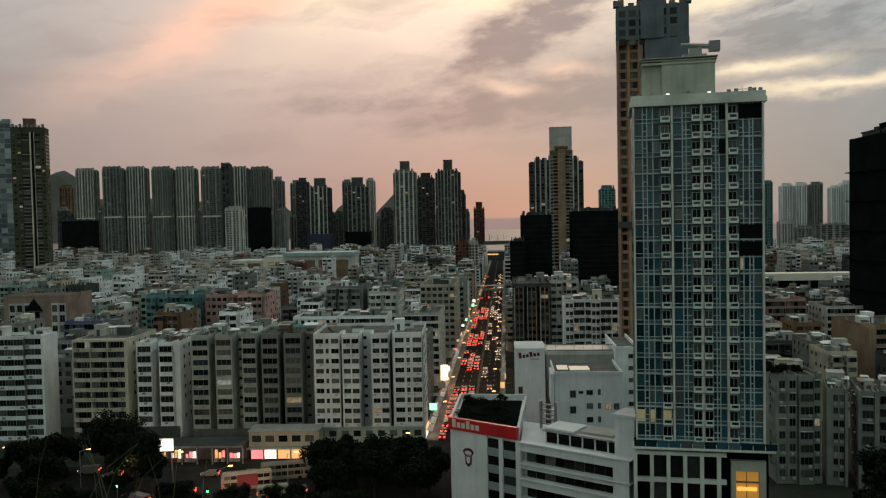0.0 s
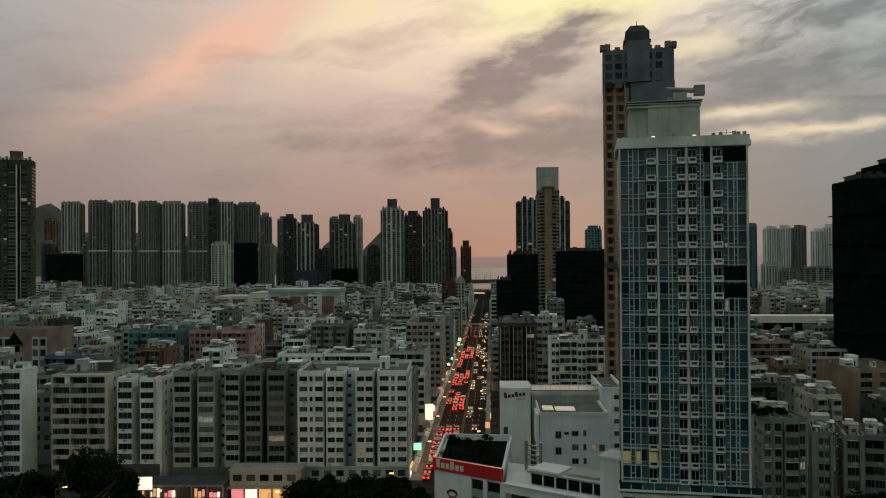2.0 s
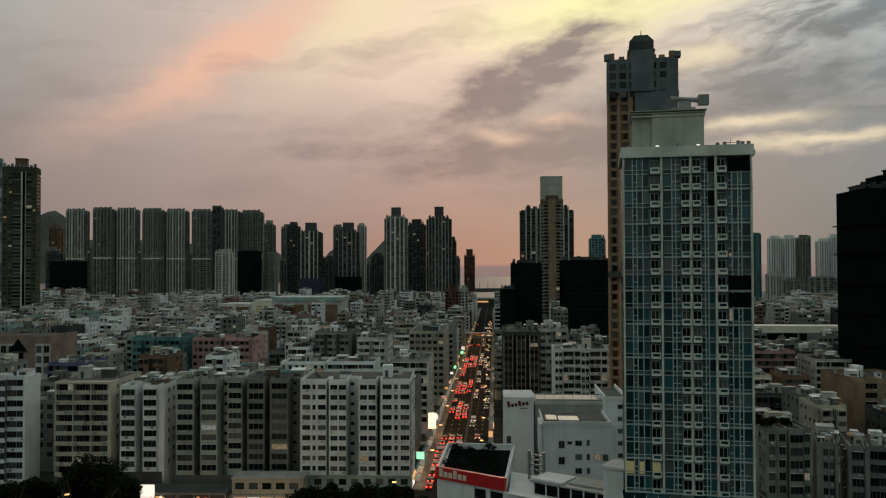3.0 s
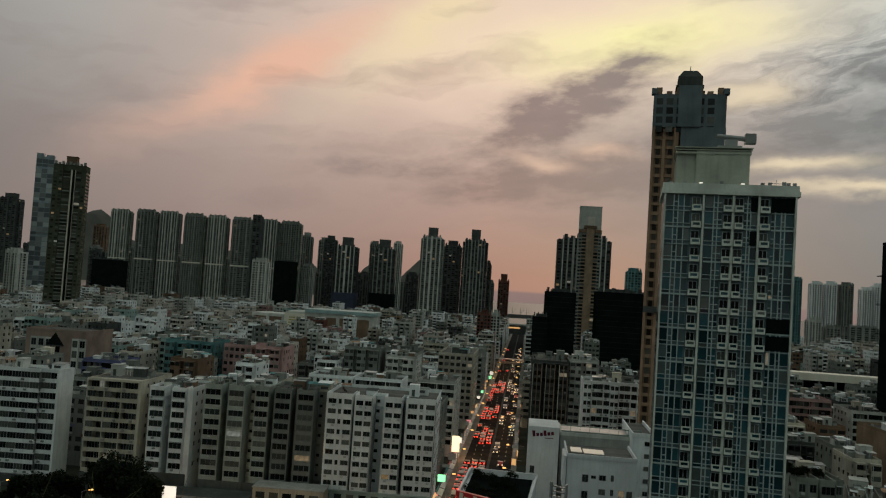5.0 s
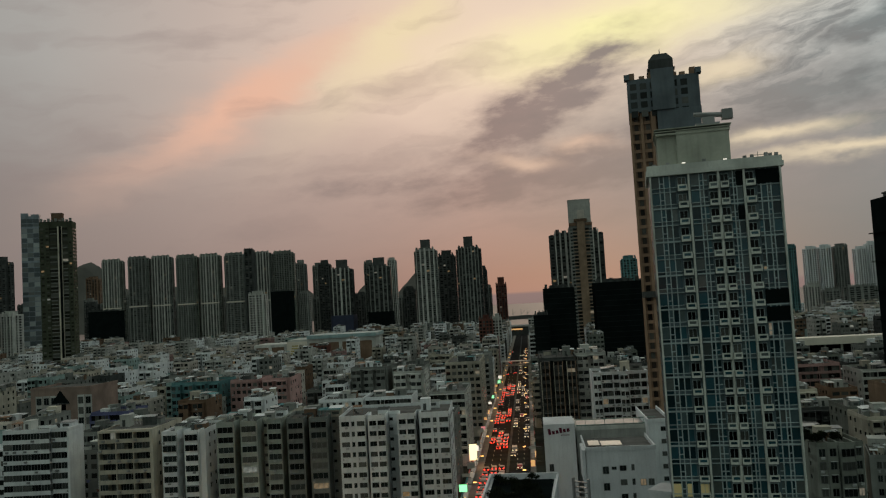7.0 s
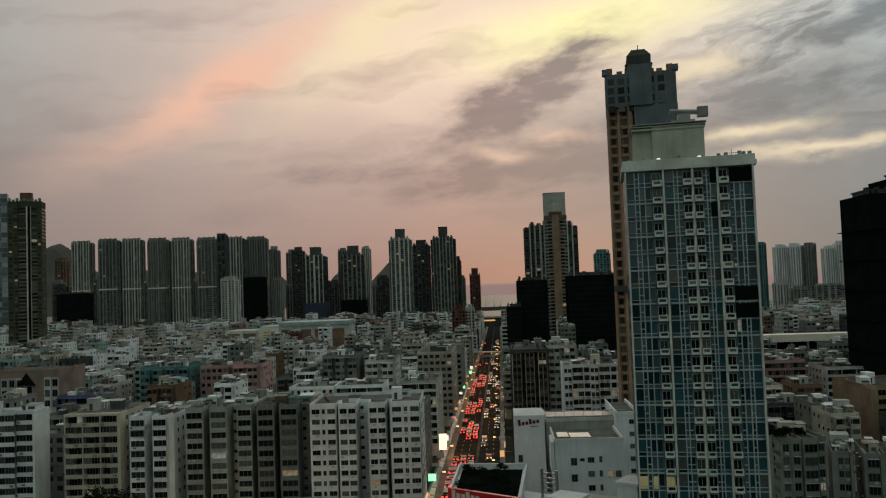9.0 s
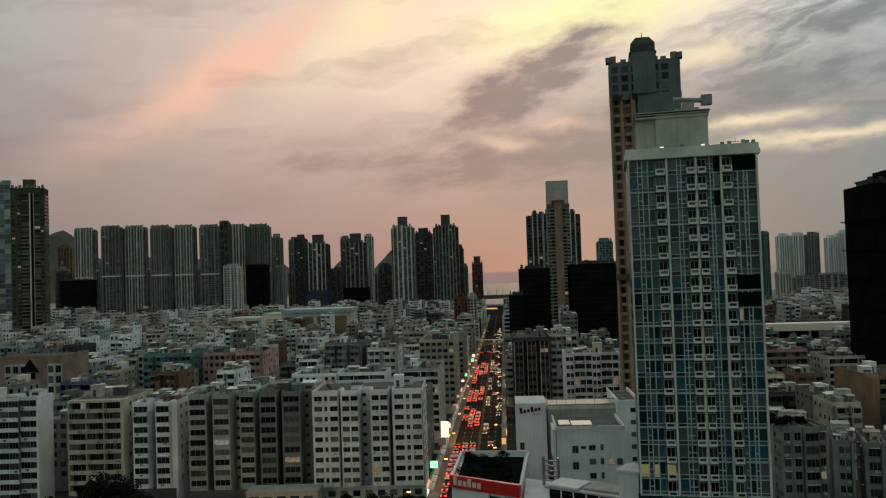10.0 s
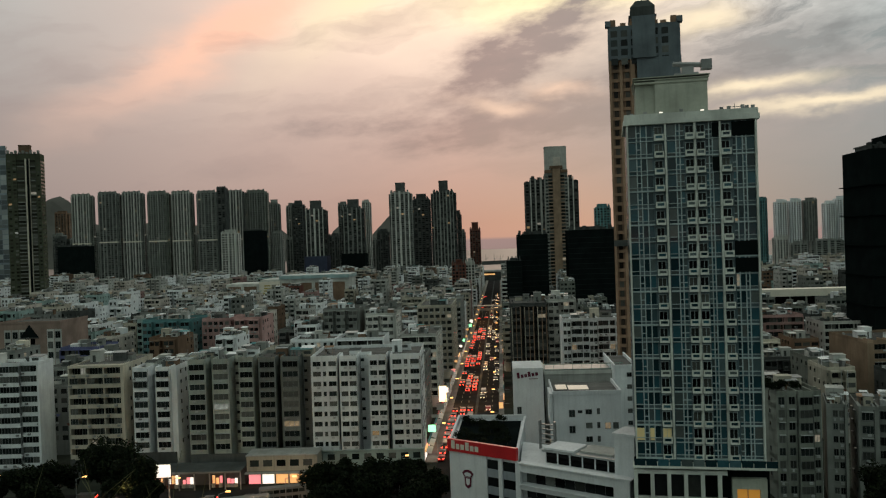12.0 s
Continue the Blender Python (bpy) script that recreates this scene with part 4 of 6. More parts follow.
    part("lit_hall", Shape().pane(6.0, 9.9, 0.5, z0 - 11, z0 - 4.8), HALL, b, "amber-lit glass hall")
    part("hall_strip", Shape().box(6.3, 9.6, 0.30, 0.47, z0 - 8.5, z0 - 7.9), HALLSTRIP, b, "bright amber cove light")
    for px0, px1 in ((-10.9, -9.3), (-8.4, -7.5), (-6.2, -4.7)):
        part("lit_room", Shape().box(px0, px1, 0.38, 0.43, z0 + fh + 0.3, z0 + fh + 2.5), ROOM, b, "dimly lit room behind the glass")
    for px in (7.9,):
        part("hall_mullion", Shape().box(px - 0.06, px + 0.06, 0.3, 0.48, z0 - 11, z0 - 4.8), METAL, b)
    part("hall_transom", Shape().box(6.0, 9.9, 0.3, 0.48, z0 - 7.1, z0 - 6.8), METAL, b)
    return b


TEALWALL = surface("teal_panel", (0.09, 0.14, 0.16), rough=0.4, spread=0.15, grime=0.3, vary=0.0)
BALCONY = surface("balcony_paint", (0.68, 0.71, 0.66), rough=0.6, grime=0.35, vary=0.06)
PLANT = surface("grey_green_plaster", (0.46, 0.48, 0.41), grime=0.35, vary=0.05)
HALL = lamp_glow("amber_hall", (1.0, 0.46, 0.08), 0.22)
HALLSTRIP = lamp_glow("amber_strip", (1.0, 0.58, 0.10), 0.9)
ROOM = lamp_glow("lit_room", (0.75, 0.62, 0.30), 0.08)
hotel(44.9, 142)


def name_bars(name, heights, size, material, parent, at):
    """A trade name as plain bars of its size and colour."""
    x = 0.0
    for hgt in heights:
        part(name, Shape().box(x, x + 0.5 * size, 0, hgt * size, 0, 0.05), material, parent, at=at)
        x += 0.68 * size


def bakery():
    """The bakery's headquarters on the corner: white banded front, red fascia, roof garden, and higher blocks behind."""
    b = thing("bakery_building", pose(0.8, 170.4, 0, 0, 0, -36.7), "white banded bakery headquarters with a red fascia and roof garden", "building")
    RESERVED.append((-8, 52, 130, 222))
    h = 22.0
    part("corner_block", Shape().prism([(0, 0.4), (16.5, 0.4), (2.6, 27), (-11.2, 19.6)], 0, h - 1.3), WHITEPAINT, b)
    part("front_panel", Shape().box(0, 9.3, 0, 0.4, 0, h - 2.5), WHITEPAINT, b, "plain white front panel")
    part("fascia", Shape().box(-0.25, 16.7, -0.35, 0.45, h - 2.5, h), SIGNRED, b, "red enamel fascia board")
    name_bars("fascia_mark", (0.98, 0.62, 0.62, 0.95, 0.62, 0.62), 1.75, LETTER, b, pose(0.8, -0.36, h - 1.9, 90, 0, 0))
    # the corner parapet round the roof garden
    edge = [(0, 0.45), (-11.2, 19.6), (2.6, 27), (16.5, 0.45)]
    for (x0, y0), (x1, y1) in zip(edge[:-1], edge[1:]):
        a = math.atan2(y1 - y0, x1 - x0)
        l = math.hypot(x1 - x0, y1 - y0)
        part("parapet", Shape().box(0, l, -0.25, 0.25, 0, 1.3 if x1 < 10 else 1.0), WHITEPAINT, b, at=pose(x0, y0, h - 1.3, 0, 0, math.degrees(a)))
    part("roof_deck", Shape().prism([(0.6, 1.2), (15.6, 1.2), (2.3, 25.8), (-10.2, 19.3)], h - 1.3, h - 1.22), NETSHADE, b, "dark planted roof deck")
    # the maker's mark as a plain shape
    mark = Shape()
    mark.prism([(-0.9, 0), (0.9, 0), (0.75, -1.9), (0.0, -2.5), (-0.75, -1.9)], 0, 0.1)
    mark.prism([(-1.0, 0.1), (1.0, 0.1), (1.5, 0.9), (0.9, 1.5), (0, 1.7), (-0.9, 1.5), (-1.5, 0.9)], 0, 0.1)
    part("mark_outline", mark, MAROON, b, at=pose(4.6, -0.02, h - 7.6, 90, 0, 0) @ Matrix.Scale(0.95, 4))
    ins = Shape().prism([(-0.62, -0.25), (0.62, -0.25), (0.5, -1.7), (0, -2.1), (-0.5, -1.7)], 0, 0.12)
    ins.prism([(-0.8, 0.3), (0.8, 0.3), (1.15, 0.85), (0.7, 1.2), (0, 1.35), (-0.7, 1.2), (-1.15, 0.85)], 0, 0.12)
    part("mark_fill", ins, WHITEPAINT, b, at=pose(4.6, -0.04, h - 7.6, 90, 0, 0) @ Matrix.Scale(0.80, 4))
    # windows in bands beside the panel
    for f in range(5):
        z = h - 5.1 - f * 3.55
        for x0, x1 in ((9.3, 12.2), (13.1, 16.3)):
            part("band_pane", Shape().pane(x0, x1, 0.34, z, z + 1.9), GLASSDARK, b)
            part("spandrel", Shape().box(x0, x1, 0.12, 0.4, z - 1.65, z), PANELBLUE, b)
    part("pier", Shape().box(12.2, 13.1, -0.1, 0.5, 0, h - 2.5), WHITEPAINT, b)
    part("pier", Shape().box(16.3, 17.4, -0.2, 0.6, 0, h - 2.9), WHITEPAINT, b)
    # the long wing: white ledges, dark window bands
    w0, w1 = 17.4, 40.6
    part("wing_core", Shape().prism([(w0 - 0.8, 1.4), (w1, 1.4), (w1 - 6, 16), (w0 - 9, 16)], 0, h - 3.2), WHITEPAINT, b)
    for f, (z, t) in enumerate(((h - 4.6, 1.7), (h - 8.1, 0.9), (h - 11.7, 1.5), (h - 15.2, 0.9), (h - 18.9, 1.4))):
        part("ledge_wall", Shape().box(w0, w1, -0.1, 1.4, z, z + t), WHITEPAINT, b)
        part("ledge", Shape().box(w0 - 0.2, w1 + 0.4, -0.55, 1.4, z + t, z + t + 0.22), WHITEPAINT, b)
        n = 9
        for i in range(n):
            x0 = w0 + 0.6 + (w1 - w0 - 4.0) * i / n
            part("band_window", Shape().pane(x0 + 0.015, x0 + (w1 - w0 - 4.0) / n - 0.015, 1.34, z - 2.3, z), GLASSDARK, b)
    part("end_pier", Shape().box(w1 - 3.2, w1, -0.3, 1.4, 0, h - 2.9), WHITEPAINT, b)
    # glazed attic with flat roofs
    part("attic", Shape().box(21, 37.5, 4.0, 10.5, h - 3.2, h - 0.9), GLASSDARK, b, "dark glazed attic storey")
    for i in range(7):
        px = 21 + i * 2.7
        part("attic_post", Shape().box(px - 0.12, px + 0.12, 3.8, 4.1, h - 3.2, h - 0.9), WHITEPAINT, b)
    part("attic_roof", Shape().box(20.4, 38.2, 3.3, 11, h - 0.9, h - 0.55), TIN, b)
    part("roof_sheet", Shape().box(20.8, 27.4, 3.6, 9.6, h - 0.5, h - 0.1), WHITEPAINT, b, "pale roof sheet")
    part("roof_sheet", Shape().box(28.0, 35.0, 5, 10.5, h - 0.5, h - 0.2), PALE, b, "pale roof sheet")
    part("stair_tower", Shape().box(36.2, 40.2, 3.2, 8.6, h - 3.2, h + 4.2).box(35.9, 40.5, 2.9, 8.9, h + 4.2, h + 4.7), WHITEPAINT, b, "white stair tower with a capped roof")
    # louvred cooling frame behind the roof garden
    fr = Shape()
    for k in range(5):
        fr.box(15.2, 18.6, 12.0 + k * 0.1, 12.3 + k * 0.1, h - 2.0 + k * 1.0, h - 1.75 + k * 1.0)
    fr.box(15.0, 15.3, 11.8, 12.6, h - 3, h + 3).box(18.5, 18.8, 11.8, 12.6, h - 3, h + 3)
    part("cooling_frame", fr, METAL, b)
    return b


WHITEPAINT = surface("white_paint", (0.74, 0.76, 0.78), rough=0.7, spread=0.10, grime=0.28, vary=0.05)
PANELBLUE = surface("blue_grey_panel", (0.30, 0.33, 0.36), rough=0.6, grime=0.3, vary=0.1)
bakery()


def plain_block(name, x, y, w, d, z0, z1, material, label, turn=GRID, windows=(), cap=True, parent=None, category="building"):
    """A plastered block with single windows (x, z, width, height) in its front, and a coping."""
    b = thing(name, pose(x, y, 0, 0, 0, turn), label, category)
    RESERVED.append((x - w / 2 - 1, x + w / 2 + 1, y - 1, y + d + 1))
    part("wall", Shape().box(-w / 2, w / 2, 0, d, z0, z1), material, b)
    if cap:
        p = Shape().box(-w / 2 - 0.15, w / 2 + 0.15, -0.15, 0.2, z1, z1 + 0.9).box(-w / 2 - 0.15, -w / 2 + 0.2, 0.2, d, z1, z1 + 0.9).box(w / 2 - 0.2, w / 2 + 0.15, 0.2, d, z1, z1 + 0.9)
        part("parapet", p, material, b)
        part("roof", Shape().box(-w / 2 + 0.2, w / 2 - 0.2, 0.2, d - 0.1, z1, z1 + 0.05), ROOF, b)
    made = {}
    for wx, wz, ww, wh in windows:
        if (ww, wh) not in made:
            made[(ww, wh)] = window_mesh(ww, wh, 1)
        part("window", made[(ww, wh)], None, b, at=(wx, -0.06, wz))
    return b


# the bakery's rear blocks
bb = plain_block("billboard_block", 21.4, 203, 7.6, 12, 0, 31.0, WHITEPAINT, "white windowless block with a painted maroon mark", windows=[(-3.0, 19.5, 1.1, 1.8)], cap=False)
name_bars("painted_mark", (1.1, 0.6, 0.6, 0.95, 0.6, 0.6), 1.35, MAROON, bb, pose(-2.7, -0.01, 28.4, 90, -8, 0))
part("underline", Shape().box(0.2, 2.4, -0.06, -0.01, 28.2, 28.35), MAROON, bb)
wb = plain_block("works_block", 33.0, 186, 15.5, 16, 0, 27.2, WHITEPAINT, "white works block with scattered small windows", windows=[(-4.2, 22.0, 1.4, 1.7), (-4.2, 18.3, 1.4, 1.7), (-0.4, 22.6, 1.5, 1.2), (-0.4, 19.4, 1.5, 1.3), (-0.4, 16.2, 1.5, 1.3), (2.2, 22.6, 0.7, 1.4), (2.2, 19.4, 0.7, 1.4), (4.0, 19.2, 1.3, 1.5), (5.8, 19.2, 1.3, 1.5), (2.2, 16.2, 0.7, 1.4), (-2.2, 22.9, 1.1, 0.7)])
part("skylight_sheet", Shape().box(-6.9, -4.4, 0.8, 6.4, 28.3, 28.45), LETTER, wb, "white roof sheet")
part("skylight_sheet", Shape().box(-4.0, 0.6, 0.6, 5.9, 28.2, 28.35), LETTER, wb, "white roof sheet")
part("screen_wall", Shape().box(-8.6, -7.9, -0.6, 8, 20.5, 27.6), WHITEPAINT, wb, "slanted white screen wall")
rb = plain_block("rear_works_block", 36.0, 206, 20, 14, 0, 28.6, PALE, "pale rear block with a green steel roof frame")
part("roof_wall", Shape().box(-10, 10, 2, 12, 28.65, 29.4), TIN, rb)
for k in range(9):
    part("roof_rail", Shape().box(-10 + k * 2.4, -9.9 + k * 2.4, 1.0, 1.1, 28.65, 31.0), FRAMEGREEN, rb)
for zz in (29.5, 30.9):
    part("roof_beam", Shape().box(-10, 10, 0.95, 1.15, zz, zz + 0.25), FRAMEGREEN, rb)
plain_block("narrow_block", 45.4, 200, 5.4, 22, 0, 30.6, WHITE, "narrow white block with small paired windows", windows=[(0.2, 10.5 + k * 3.0, 1.2, 1.1) for k in range(7)])

# ---- tall towers ----


def tall_corner_tower():
    """The tallest tower near by: brown flank with balconies, blue-grey upper storeys and a stepped lantern."""
    w, d, h = 22.5, 18, 131.0
    b = highrise(68.6, 262, w, d, h, "orange-brown", turn=-12, accent="orange-brown", glass=BROWNGLASS, slim=(0.36, 0.72), wings=1.0, bays=6, cap=(0.36, 0.03), fh=3.1, captint="dark grey", label="very tall tower with brown tiling and blue-grey upper storeys")
    part("upper_cladding", Shape().box(-w / 2 - 0.1, w / 2 + 0.1, -1.0, d + 0.1, h * 0.92, h + 0.4), SLATE, b, "blue-grey cladding round the upper storeys")
    g = Shape()
    for f in range(4):
        for i in range(6):
            g.pane(-w / 2 + 0.8 + i * 3.2, -w / 2 + 2.9 + i * 3.2, -1.02, h * 0.9 + 1 + f * 3.0, h * 0.9 + 3.1 + f * 3.0)
    part("upper_pane", g, TOWERGLASS, b, kind="stuff")
    part("centre_bay", Shape().box(-2.4, w / 2 + 0.2, -1.6, 4, 0, h * 0.92).box(-3.6, 3.6, -2.2, 4, h * 0.92, h + 3.0), SLATE, b, "blue-grey projecting centre bay")
    part("lantern", Shape().prism([(-3.9, 2), (3.9, 2), (3.9, 10), (-3.9, 10)], h + 3.0, h + 7.0).prism([(-3.9, 2), (3.9, 2), (3.9, 10), (-3.9, 10)], h + 7.0, h + 9.4, 0.55), DARKGREY, b)
    part("mast", Shape().tube((0, 6, h + 9.4), (0, 6, h + 11.5), 0.2, 0.1, 6), METAL, b)
    for sx in (-1, 1):
        part("corner_fin", Shape().box(sx * w / 2 - 0.9, sx * w / 2 + 0.9, -1.6, 1.5, h + 0.4, h + 2.2), SLATE, b)
    for k, z in enumerate((60.0,)):
        part("refuge_floor", Shape().box(-w / 2 - 0.05, w / 2 + 0.05, -0.95, d, z, z + 2.0), DARKGREY, b)
    return b


BROWNGLASS = glazing("bronze_glass", (0.055, 0.04, 0.03), "island", 0.004)
SLATE = surface("blue_grey_cladding", (0.15, 0.18, 0.20), rough=0.6, grime=0.3, vary=0.05)
tall_corner_tower()


def slim_tower(x, y, w, d, h):
    """A slim tan tower: one broad plain pier up the middle, balconied windows either side, a tall pale plant room."""
    b = thing("high_rise", pose(x, y, 0, 0, 0, GRID), "slim tan tower with plain pier and tall pale plant room", "tower", "high-rise towers")
    RESERVED.append((x - w / 2 - 3, x + w / 2 + 3, y - 3, y + d + 3))
    part("wall", Shape().box(-w / 2, w / 2, 0.8, d, 0, h - 2), GREY, b)
    part("pier", Shape().box(-w * 0.17, w * 0.17, -1.0, 0.8, 0, h + 1.5), TAN, b, "plain tan tiled pier")
    gl, sl = Shape(), Shape()
    for f in range(int(h / 3.0) - 2):
        z = 3 + f * 3.0
        for x0, x1 in ((-w * 0.36, -w * 0.17), (w * 0.17, w * 0.36)):
            gl.pane(x0, x1, 0.7, z + 0.9, z + 2.9)
            sl.box(x0, x1, -0.4, 0.8, z, z + 0.7)
        for x0, x1 in ((-w * 0.48, -w * 0.38), (w * 0.38, w * 0.48)):
            gl.pane(x0, x1, 0.76, z + 0.8, z + 2.4)
    part("balcony", sl, TAN, b, kind="stuff")
    part("pane", gl, TOWERGLASS, b, kind="stuff")
    part("shoulder", Shape().box(-w * 0.5, -w * 0.2, -0.6, 6, h - 2, h + 0.6), BROWN, b)
    part("shoulder", Shape().box(w * 0.2, w * 0.5, -0.6, 6, h - 2, h + 0.6), BROWN, b)
    part("pediment", Shape().box(-w * 0.28, w * 0.28, -1.2, 6, h + 1.5, h + 4.0), BROWN, b)
    part("plant_room", Shape().box(-w * 0.48, w * 0.48, 3, 15, h - 2, h + 20.5).box(-w * 0.49, w * 0.49, 2.8, 15.2, h + 20.5, h + 21.2), PALE, b, "tall pale plant room")
    part("plant_panel", Shape().box(-w * 0.12, w * 0.2, 2.9, 3.0, h + 4, h + 12), WARM, b)


slim_tower(103.8, 700, 19.5, 20, 121)
highrise(106, 745, 50, 24, 117, "dark grey", accent="pale grey", bays=8, cap=(0.25, 0.02), label="broad dark tower with pale vertical ribs")
for x, y, w, h in ((65, 560, 20, 65.5), (106, 560, 31, 67.5), (50.5, 545, 9, 48.0)):
    b = highrise(x, y, w, 22, h, "dark grey", wings=1.0, net=1.004, cap=(0.5, 0.03), label="office block wrapped in black mesh")
    for k in range(int(h / 3.6)):
        part("mesh_seam", Shape().box(-w / 2 - 0.66, w / 2 + 0.66, -1.68, -1.6, 1 + k * 3.6, 1.25 + k * 3.6), NETSEAM, b)
NETLABEL = "tower wrapped in black mesh under repair"
highrise(-53.5, 1150, 33, 26, 134, "grey", accent="pale grey", cap=(0.38, 0.1), captint="dark grey", bays=4)
highrise(8.3, 1150, 36, 26, 133, "dark grey", cap=(0.34, 0.115), captint="dark grey", accent="grey")
highrise(59, 1300, 17, 17, 80, "red-brown", wings=1.0, bays=4, cap=(0.6, 0.13))
highrise(-206, 1350, 37, 28, 122, "dark grey", accent="pale grey", net=0.36, netmat=NAVY, cap=(0.45, 0.12), captint="dark grey", bays=4, label="dark tower with pale ribs and navy lower storeys")
highrise(-143, 1350, 38, 28, 122, "dark grey", accent="grey", net=0.38, cap=(0.45, 0.12), captint="dark grey", bays=4, label="dark tower with a black-wrapped lower half")


def olive_tower(x, y, w, d, h):
    """The tall olive tower: dark glass body, two stacks of pale balconies, a black strip for a shaded slot with one
    bright rib, stepped crown.
    """
    b = thing("high_rise", pose(x, y, 0, 0, 0, 14), "tall olive-grey tower with stacked pale balconies", "tower", "high-rise towers")
    RESERVED.append((x - w / 2 - 3, x + w / 2 + 3, y - 3, y + d + 3))
    part("wall", Shape().box(-w / 2, w / 2, 1.2, d, 0, h), OLIVE, b)
    part("side_bay", Shape().box(-w / 2, -w * 0.20, 0.2, 1.2, 0, h - 1), OLIVE, b)
    part("side_bay", Shape().box(w * 0.36, w / 2, 0.2, 1.2, 0, h - 1), OLIVE, b)
    # no recess is cut: the slot's shade is a near-black strip on the wall
    part("slot", Shape().box(w * 0.09, w * 0.17, 0.7, 1.2, 0, h * 0.97), NETSHADE, b, "black strip for the shade of a recess")
    part("rib", Shape().box(w * 0.05, w * 0.09, -0.6, 1.2, 0, h * 0.97), CREAM, b, "bright vertical rib")
    part("rib", Shape().box(w * 0.17, w * 0.19, -0.3, 1.2, 0, h * 0.97), CREAM, b)
    gl, bal, sp = Shape(), Shape(), Shape()
    nf = int(h / 3.1) - 2
    for f in range(nf):
        z = 3 + f * 3.1
        for x0, x1 in ((-w * 0.20, w * 0.05), (w * 0.19, w * 0.36)):
            gl.pane(x0, x1, 1.1, z + 0.9, z + 3.0)
            if f < nf * 0.74 or f % 4 == 0:
                bal.box(x0 + 0.5, x1 - 0.5, -0.5, 1.2, z, z + 0.85)
            else:
                sp.box(x0, x1, 0.8, 1.2, z, z + 0.85)
        for k in range(2):
            x0 = -w / 2 + 1.0 + k * 4.2
            gl.pane(x0, x0 + 2.4, 0.16, z + 1.0, z + 2.6)
        gl.pane(w * 0.40, w * 0.47, 0.16, z + 1.0, z + 2.6)
        e = w / 2 + 0.02
        for k in range(3):
            gl.quad((e, 3 + k * 5, z + 0.9), (e, 6 + k * 5, z + 0.9), (e, 6 + k * 5, z + 2.6), (e, 3 + k * 5, z + 2.6))
    part("pane", gl, OLIVEGLASS, b, kind="stuff")
    part("balcony", bal, STAINED, b, "pale balcony fronts", kind="stuff")
    part("spandrel_band", sp, OLIVE, b, kind="stuff")
    c = Shape()
    for k in range(9):
        px = -w / 2 + w * (k + 0.5) / 9
        c.box(px - 0.9, px + 0.9, 0.4, 3, h, h + (1.6 if k % 2 else 2.8))
    part("roof_frame", c, GREY, b, kind="stuff")
    part("plant_room", Shape().box(-4.5, 4.5, 5, 12, h, h + 7.5).box(-4.8, 4.8, 4.7, 12.3, h + 7.5, h + 8.0), BROWN, b)


OLIVE = surface("olive_cladding", (0.075, 0.085, 0.06), rough=0.6, grime=0.4, vary=0.0)
olive_tower(-357.5, 702, 27, 17, 151)


def glass_skyscraper(x, y, w, d, h):
    """The very tall glass tower: flush pale blue panes in thin bands, with a recessed corner."""
    b = thing("skyscraper", pose(x, y, 0, 0, 0, 20), "very tall pale blue glass skyscraper", "tower", "high-rise towers")
    part("core", Shape().box(-w / 2, w / 2, 0.3, d, 0, h), SLATEPALE, b)
    gl, bd = Shape(), Shape()
    for f in range(int(h / 8)):
        z = f * 8.0
        for k in range(3):
            x0 = -w / 2 + 0.3 + k * (w - 0.6) / 3
            gl.pane(x0, x0 + (w - 0.6) / 3 - 0.4, 0.26, z + 0.5, z + 7.6)
        e = w / 2 + 0.03
        gl.quad((e, 1, z + 0.5), (e, d - 1, z + 0.5), (e, d - 1, z + 7.6), (e, 1, z + 7.6))
        if f % 7 == 6:
            bd.box(-w / 2 - 0.2, w / 2 + 0.2, 0.1, d + 0.1, z, z + 3.0)
    part("pane", gl, SKYGLASS, b, kind="stuff")
    part("refuge_band", bd, SLATEPALE, b, kind="stuff")
    part("crown", Shape().box(-w / 2, -w * 0.1, 0, d, h, h + 5), SLATEPALE, b)
    part("crown", Shape().box(w * 0.05, w / 2, 0, d, h, h + 3), SLATEPALE, b)


SLATEPALE = surface("pale_blue_cladding", (0.24, 0.29, 0.33), rough=0.4, grime=0.15, vary=0.0)
glass_skyscraper(-704, 1300, 27, 16, 236)
for i in range(8):
    highrise(-573 + i * 40.2 + (0, 3, 1, 2, 0, 1, 4, 0)[i], 1300, 36, 16, 158 - i * 0.8 - (3 if i < 1 else 0), ("stained grey", "grey", "grey", "stained grey")[i % 4], accent=("pale grey", "grey")[i % 2], cap=(0.6, 0.012), band=0.49, bays=(6, 5, 6, 7)[i % 4])
highrise(-335, 1255, 13, 14, 156, "dark grey", wings=1.0, bays=2, cap=(0.9, 0.004), label="thin dark tower among paler ones")
for x, y, w, h, tint in ((-731, 1250, 35, 160, "dark grey"), (-517, 900, 18, 73, "pale grey"), (-305, 1500, 21, 142, "grey"), (-283, 1560, 22, 138, "grey"), (-260, 1500, 24, 139, "dark grey"),
                         (-260, 1000, 22, 81, "pale grey"), (-25, 1220, 28, 128, "dark grey"), (31, 1260, 11, 104, "dark grey"), (39, 1300, 9, 76, "grey"), (-87, 1260, 20, 80, "dark grey")):
    highrise(x, y, w, 20, h, tint, bays=4, cap=(0.5, 0.05))
